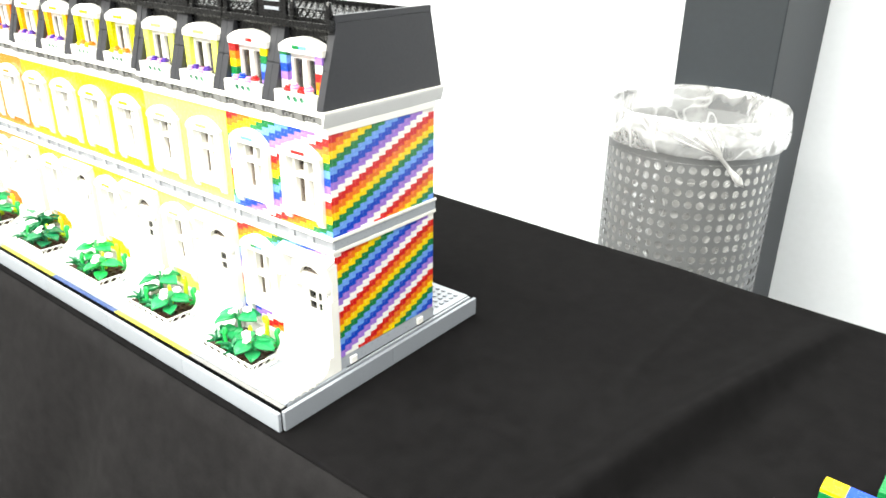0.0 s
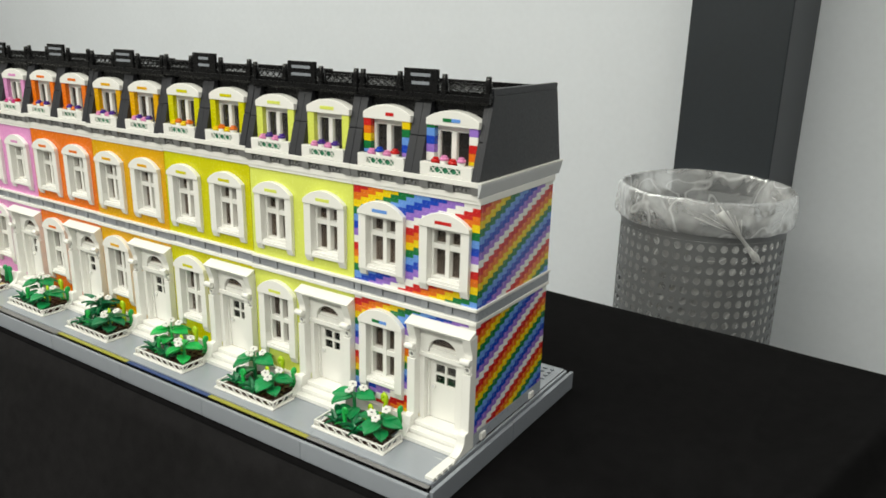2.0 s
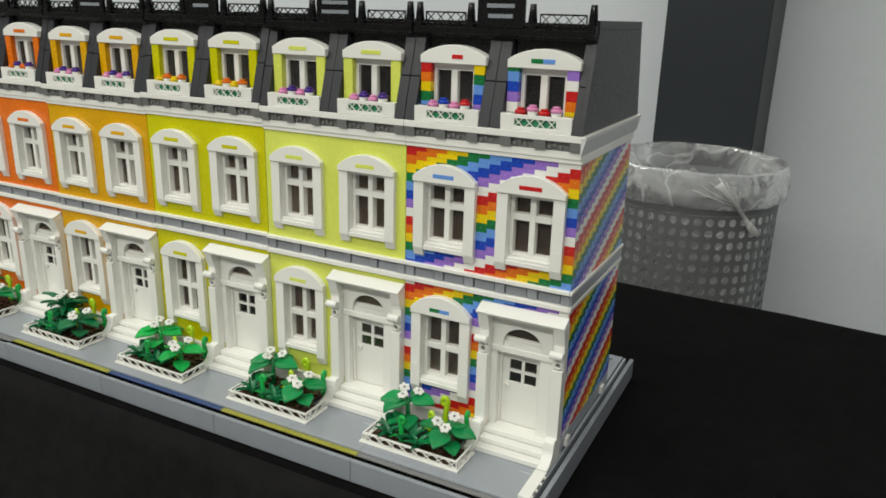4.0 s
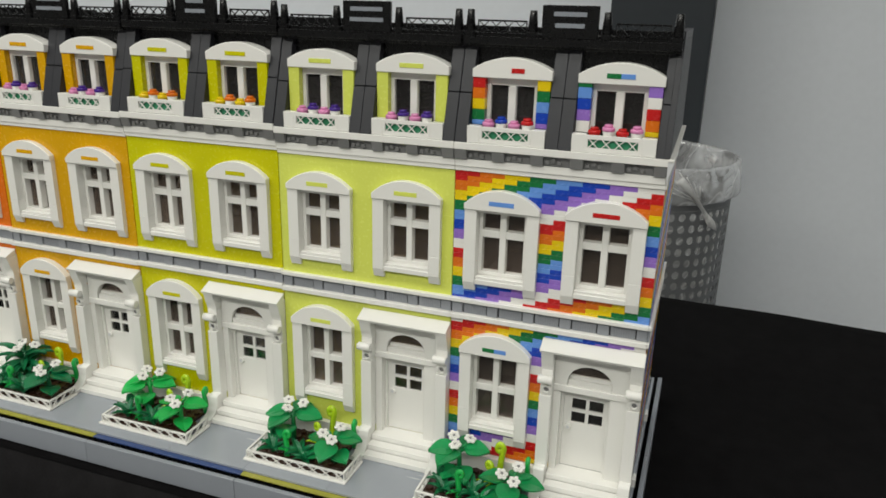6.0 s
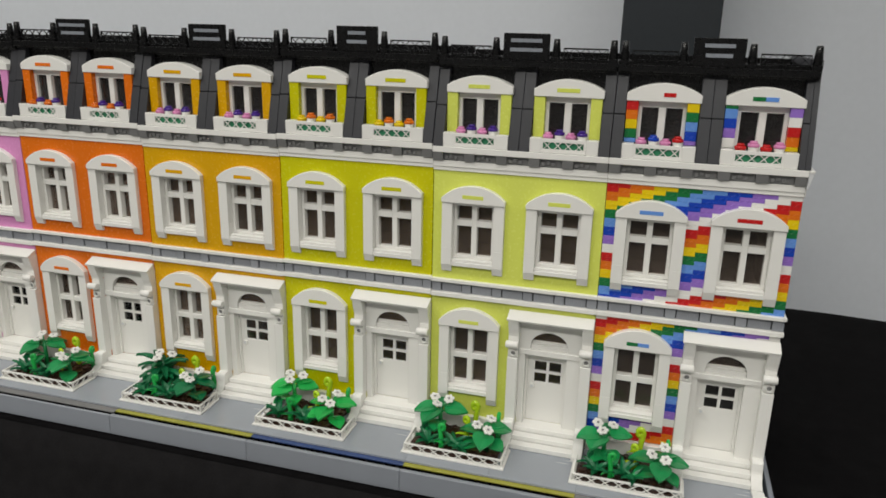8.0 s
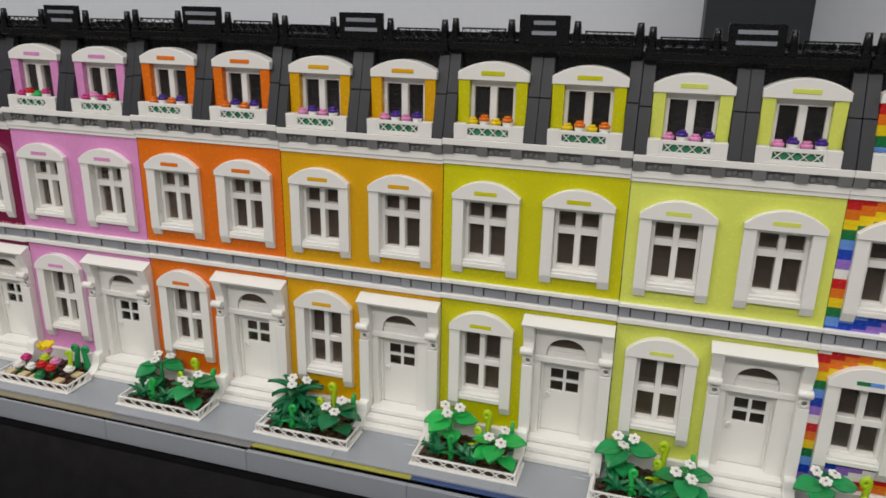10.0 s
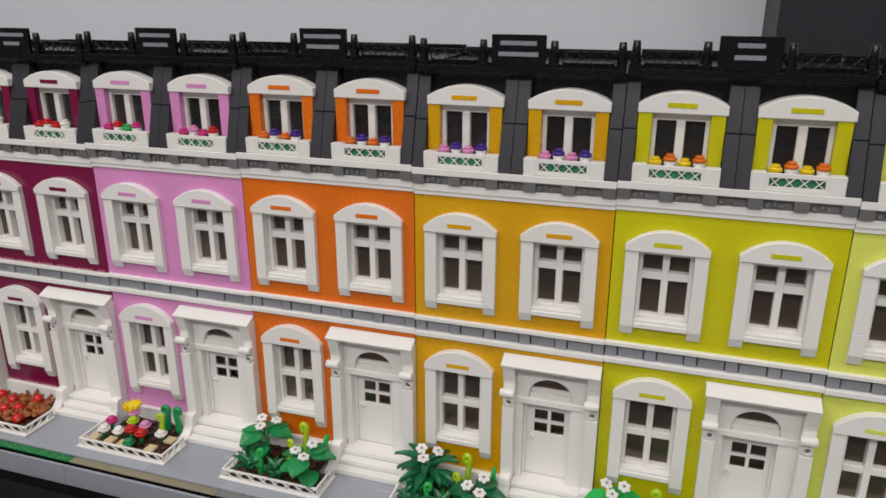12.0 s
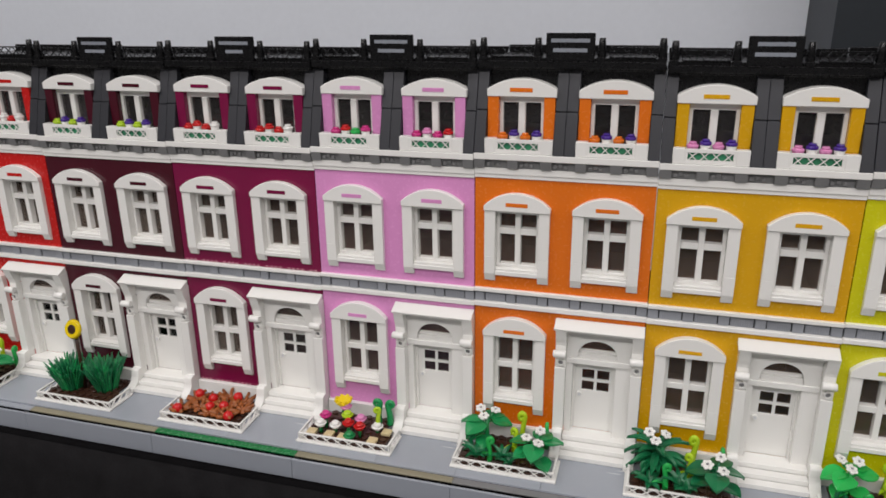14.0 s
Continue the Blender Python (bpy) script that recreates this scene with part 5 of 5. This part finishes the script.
def leafy_plant(i, leaf_mat, spiky, label):
    rnd = random.Random(40 + i)
    a = -W * (i + 1)
    # per plant: stem, leaf bearings, blossom places
    left = (15, -20, 27, (15, 190, -120, 70), ((13.7, -24.6, 28.6), (20.4, -13.3, 28.2), (9.0, -14.5, 29.0)))
    right = (56, -36, 23, (20, -92, 172, 62), ((49.3, -37.5, 23.6), (59.2, -44.0, 24.4), (58.1, -28.3, 25.2)))
    for cx, cy, hgt, bearings, blooms in (left, right):
        slim = spiky and cx < 30
        p = thing("leafy_plant", (a + cx) / 1000, cy / 1000, 0.778, label, "plant", "plants in the planters")

        def stem(bm):
            sweep(bm, [(0, 0, 0.5), (0.4, 0.2, hgt * 0.4), (0, 0, hgt - 2)], [2.2, 1.8, 1.6], 7)
        part("stem", stem, leaf_mat, p, drop=0)
        crown = [(b + rnd.uniform(-9, 9), hgt - 4.0 + rnd.uniform(-1.5, 1.0), 4.6, rnd.uniform(2, 16), rnd.uniform(1.16, 1.32)) for b in bearings]
        crown += [(b + 46 + rnd.uniform(-15, 15), hgt * 0.48 + rnd.uniform(-2, 2), 5.0, rnd.uniform(-4, 14), rnd.uniform(1.0, 1.18)) for b in bearings[1:3]]
        if slim:
            crown = [(137.5 * k, 7 + 17.0 * k / 26, 3.5, rnd.uniform(-28, 16), rnd.uniform(1.25, 1.5)) for k in range(26)]
        for ang, z, d, droop, size in crown:
            c, s = math.cos(radians(ang)), math.sin(radians(ang))

            def stalk(bm, c=c, s=s, d=d):
                sweep(bm, [(0, 0, -3), (d * 0.6 * c, d * 0.6 * s, -1.2), (d * c, d * s, -0.4)], [1.0, 0.9, 0.8], 6)
            part("stalk", stalk, leaf_mat, p, drop=0).matrix_basis = pose(0, 0, z / 1000)
            put("leaf", lambda bm: leaf_mesh(bm, 1.0, slim), leaf_mat, p, "leaf" + str(slim), d * c, d * s, z, rnd.uniform(-10, 10), droop, ang, size)
        for bx, by, bz in blooms:
            flare = (bx - cx, by - cy)

            def pedicel(bm, flare=flare, bz=bz):
                sweep(bm, [(0, 0, hgt - 4), (flare[0] * 0.6, flare[1] * 0.6, bz - 3), (flare[0], flare[1], bz - 0.2)], [0.9, 0.8, 0.8], 6)
            part("flower_stalk", pedicel, leaf_mat, p, drop=0)
            bl = put("blossom", blossom_mesh, WHITE, p, "blossom", flare[0], flare[1], bz - 0.3, rnd.uniform(4, 26), rnd.uniform(-14, 14), rnd.uniform(0, 60), 1.12, "white six-petal blossom")
            # flat grey disc paints the shade in the blossom's dimple
            put("centre", lambda bm: tube(bm, (0, 0, 1.25), (0, 0, 1), 0.85, 0.85, 0.15, 10), STONE, bl, "blossomcentre", 0, 0, 0, label="dark hole of the blossom")
    shoots = ((22.3, -40.9, LEAF_BRIGHT, 0, 1.3), (38.1, -24.5, LIME, 160, 1.32), (41.3, -8.9, LIME, 180, 1.65), (61.1, -12.5, LEAF_BRIGHT, 90, 1.35),
              (6.5, -33, LEAF_DARK, 30, 0.95))
    for x, y, m, rz, size in shoots:
        ob = thing("curled_shoot", (a + x) / 1000, y / 1000, 0.7785, "curled %s plastic shoot" % ("lime" if m is LIME else "dark green" if m is LEAF_DARK else "bright green"), "plant", "curled shoots")
        part("shoot", sprout_mesh, m, ob, key="sprout", drop=0).matrix_basis = pose(0, 0, 0, 0, 0, rz) @ Matrix.Diagonal((0.4 + size * 0.5, 0.4 + size * 0.5, size, 1))
        for k, turn in enumerate((-60, -150)):
            put("leaf", lambda bm: leaf_mesh(bm, 1.0, True), m, ob, "leafTrue", 0, 0, 3.0 + 1.5 * k, 0, -32 + 14 * k, turn + rnd.uniform(-30, 30), 0.7)
    for x, y, size in ((11.5, -41.5, 1.0), (31.5, -39.5, 1.1), (38.5, -45.0, 0.85)):
        ob = thing("blade_rosette", (a + x) / 1000, y / 1000, 0.7785, "low dark green rosette of narrow blades", "plant", "blade rosettes")
        for k in range(7):
            put("blade", lambda bm: leaf_mesh(bm, 1.0, True), LEAF_DARK, ob, "leafTrue", 0, 0, 3.0, 0, rnd.uniform(-58, -22), 51.4 * k + rnd.uniform(-15, 15), size * rnd.uniform(0.85, 1.1))


for i, m, slim in ((0, LEAF, False), (1, LEAF, False), (2, LEAF_BRIGHT, False), (3, LEAF_DARK, True), (4, LEAF, False), (8, LEAF, False)):
    leafy_plant(i, m, slim, "green leafy plastic plant with white blossoms")


def mixed_flowers(i):
    a = -W * (i + 1)
    spots = ((11, -32, MAGENTA, 9), (10, -40, WHITE, 6), (22, -38, WHITE, 5), (33, -37, RED, 8), (29, -29, LIME, 10), (43, -38, RED, 7), (25, -22, PINK, 13), (41, -30, PINK, 9), (37, -45, LEAF, 2), (55, -30, WHITE, 4))
    for x, y, m, h in spots:
        ob = thing("round_flower", (a + x) / 1000, y / 1000, 0.7795, "small plastic flower with a %s head" % WORDS[m.name], "flower", "mixed flowers")
        part("stalk", lambda bm: tube(bm, (0, 0, 0), (0, 0, 1), 1.5, 1.5, h, 10), GREEN, ob, drop=0)
        part("head", lambda bm: (tube(bm, (0, 0, h), (0, 0, 1), 3.2, 5.0, 3.6, 16, True, 0.5), tube(bm, (0, 0, h + 3.6), (0, 0, 1), 3.9, 2.8, 2.4, 16, True, 0.5)), m, ob, drop=0)
    ob = thing("star_flower", (a + 22) / 1000, -0.02, 0.7795, "yellow star-shaped plastic flower", "flower", "mixed flowers")
    part("stalk", lambda bm: tube(bm, (0, 0, 0), (0, 0, 1), 1.6, 1.6, 17, 10), GREEN, ob, drop=0)
    put("head", lambda bm: tube(bm, (0, 0, 0), (0, 0, 1), 4.2, 6.4, 4.2, 10, True, 0.4), YELLOW, ob, "bowlhead", 0, 0, 16.5, 14, 0, 0)
    for k in range(8):
        put("petal", lambda bm: cbox(bm, 4.6, 7.4, -1.5, 1.5, 3.0, 5.6, c=0.5), YELLOW, ob, "bowlpetal", 0, 0, 16.5, 14, 0, 45 * k)
    ob = thing("swan_plant", (a + 55) / 1000, -0.022, 0.7795, "lime and green curled plastic plant", "plant")
    put("shoot", sprout_mesh, LIME, ob, "sprout", 0, -6, 6, 0, 0, 200, 1.05)
    put("shoot", sprout_mesh, LEAF, ob, "sprout", -4, 6, 1, 0, 0, 180, 1.35)
    put("shoot", sprout_mesh, LEAF, ob, "sprout", 6, 6, 1, 0, 0, 0, 1.35)
    for x, y in ((4, -44), (19, -44), (31, -45), (56, -44), (63, -30)):
        t = thing("tan_tile", (a + x) / 1000, y / 1000, 0.7808, "flat tan plastic tile on brown soil", "tile", "tan tiles")
        part("tile", boxes((-3.8, 3.8, -3.8, 3.8, 0, 2.4), c=0.3), TAN, t, key="tan_tile", drop=0)


mixed_flowers(5)


def apple_twigs(i):
    a = -W * (i + 1)
    rnd = random.Random(12)
    for cx, cy in ((8, -41), (21, -35), (36, -41), (52, -40), (60, -30), (44, -28), (28, -23), (12, -24), (54, -17), (38, -14)):
        t = thing("bare_shrub", (a + cx) / 1000, cy / 1000, 0.7785, "reddish brown branching plastic shrub", "shrub", "brown shrubs")
        for k in range(8):
            ang = 45 * k + rnd.uniform(-20, 20)
            c, s = math.cos(radians(ang)), math.sin(radians(ang))

            def twig(bm, c=c, s=s, u=rnd.uniform(0.8, 1.2)):
                sweep(bm, [(0, 0, 0.8), (4 * c * u, 4 * s * u, 3.2), (9.5 * c * u, 9.5 * s * u, 4.6 + 1.4 * u)], [2.0, 1.8, 1.4], 6)
            part("twig", twig, TWIG, t, drop=0)
    for x, y, z in ((6, -44, 7), (32, -35, 7), (55, -44, 7), (27, -22, 7), (11, -18, 7), (48, -16, 8), (43, -31, 7)):
        f = thing("red_berry", (a + x) / 1000, y / 1000, 0.7785 + z / 1000 - 0.002, "round red plastic berry among brown twigs", "berry", "red berries")

        def ball(bm):
            bmesh.ops.create_uvsphere(bm, u_segments=14, v_segments=9, radius=4.3)
            for fc in bm.faces:
                fc.smooth = True
            tube(bm, (0, 0, 3.4), (0, 0, 1), 0.6, 0.5, 1.6, 6)
        part("berry", ball, RED, f, key="berry", drop=0)


apple_twigs(6)


def grass_bushes(i):
    a = -W * (i + 1)
    rnd = random.Random(3)
    for cx, cy in ((15, -32), (47, -26)):
        t = thing("grass_bush", (a + cx) / 1000, cy / 1000, 0.7785, "dense green plastic grass bush", "bush", "grass bushes")
        for k in range(260):
            ang, r = rnd.uniform(0, 360), 8.5 * rnd.random() ** 0.6
            lean = rnd.uniform(-3, 7) + 1.1 * r
            put("blade", blade_mesh, LEAF_DARK if k % 3 else LEAF, t, "blade", r * math.cos(radians(ang)), r * math.sin(radians(ang)), 0.5, 0, lean, ang, rnd.uniform(0.8, 1.3))
    s = thing("sunflower", (a + 27) / 1000, -0.030, 0.7785, "tall yellow plastic sunflower with a dark centre", "flower")
    part("stalk", lambda bm: tube(bm, (0, 0, 0), (0, 0, 1), 1.6, 1.6, 59, 8), BROWN, s, "brown stalk", drop=0)
    hd = put("head", lambda bm: tube(bm, (0, 0, 0), (0, 0, 1), 9.0, 7.8, 2.8, 20, True, 0.6), YELLOW, s, "sunhead", 0, -1, 60, 72, 0, 0)
    put("centre", lambda bm: tube(bm, (0, 0, 2.6), (0, 0, 1), 4.3, 3.8, 0.8, 14, True, 0.2), BROWN, hd, "suncentre", 0, 0, 0)


grass_bushes(7)


def toy_blocks():
    """A corner of another brick-built model farther along the table."""
    t = thing("brick_model", 0.3655, 0.1110, 0.7568, "corner of a colourful brick-built model on the black cloth", "brick model")
    turn = pose(0, 0, 0, 0, 0, -2)
    for x, y, z, w, d, h, m in ((0, 0, 0, 32, 16, 9.6, GREEN), (32, 0, 0, 32, 16, 9.6, GREEN), (0, 0, 9.6, 16, 16, 6.4, GREEN), (16, 0, 9.6, 48, 16, 6.4, GREEN),
                                (0, 0, 16, 16, 16, 3.2, YELLOW), (16, 0, 16, 24, 16, 3.2, BLUE), (32, 16, 0, 32, 32, 9.6, GREEN), (32, 24, 9.6, 32, 24, 9.6, GREEN), (40, 0, 16, 24, 16, 3.2, GREEN)):
        ob = part("brick", lambda bm: cbox(bm, 0.05, w - 0.05, 0.05, d - 0.05, 0.02, h - 0.02, c=0.3), m, t, drop=0)
        ob.matrix_basis = turn @ pose(x / 1000, y / 1000, 0.0008 + z / 1000)


toy_blocks()


# ---------------------------------------------------------------- single bricks of the rainbow walls
def rainbow_bricks():
    house = HOUSE[0]
    ups = [c for c in house.children if c.name.startswith("upper_wall")][0]
    lows = [c for c in house.children if c.name.startswith("lower_wall")][0]
    hidden_up = [(10, 54, 916, 973), (74, 118, 915, 974)]
    hidden_low = [(10, 54, 808, 878), (64, 128, 776, 878)]
    for wall, rows, ztop, hidden in ((ups, 27, 987.6, hidden_up), (lows, 31, 888.0, hidden_low)):
        for r, s, e, c in rainbow_cells(rows, 16, 0 if wall is ups else -1):
            z1 = ztop - 3.2 * r
            x0, x1 = 8 * s, 8 * e - (0.9 if e == 16 else 0)
            if any(x0 >= h[0] and x1 <= h[1] and z1 - 3.2 >= h[2] and z1 <= h[3] for h in hidden):
                continue
            for h in (((16, 48, 918.6, 964.6), (80, 112, 918.6, 964.6)) if wall is ups else ((16, 48, 812, 865.2), (72, 120, 780, 876))):
                if z1 > h[2] and z1 - 3.2 < h[3]:
                    x0 = h[1] if h[0] <= x0 < h[1] else x0
                    x1 = h[0] if h[0] < x1 <= h[1] else x1
            if x1 - x0 < 0.5:
                continue
            w = x1 - x0
            ob = part("brick", boxes((0.04, w - 0.04, 0, 1.19, 0.04, 3.16), c=0.14), RAINBOW[c], wall, key="rb%d" % round(w * 10), drop=0)
            ob.matrix_basis = pose(x0 / 1000, 0, (z1 - 3.2 - TABLE) / 1000)
    for rows, ztop, z0, word in ((27, 987.6, 901.4, "upper"), (31, 888.0, 788.2, "lower")):
        wall = part("gable_wall", boxes((121.9, 125.75, 8.1, 128.0, z0, ztop), c=0), WHITE, house, word + " gable of diagonally striped bricks")
        for r, s, e, c in rainbow_cells(rows, 16, 16 if word == "upper" else 15):
            w = 8 * (e - s)
            ob = part("brick", boxes((0, 1.3, 0.05, w - 0.05, 0.04, 3.16), c=0.14), RAINBOW[c], wall, key="gb%d" % w, drop=0)
            ob.matrix_basis = pose(0.1258, 8 * s / 1000, (ztop - 3.2 * (r + 1) - TABLE) / 1000)


rainbow_bricks()
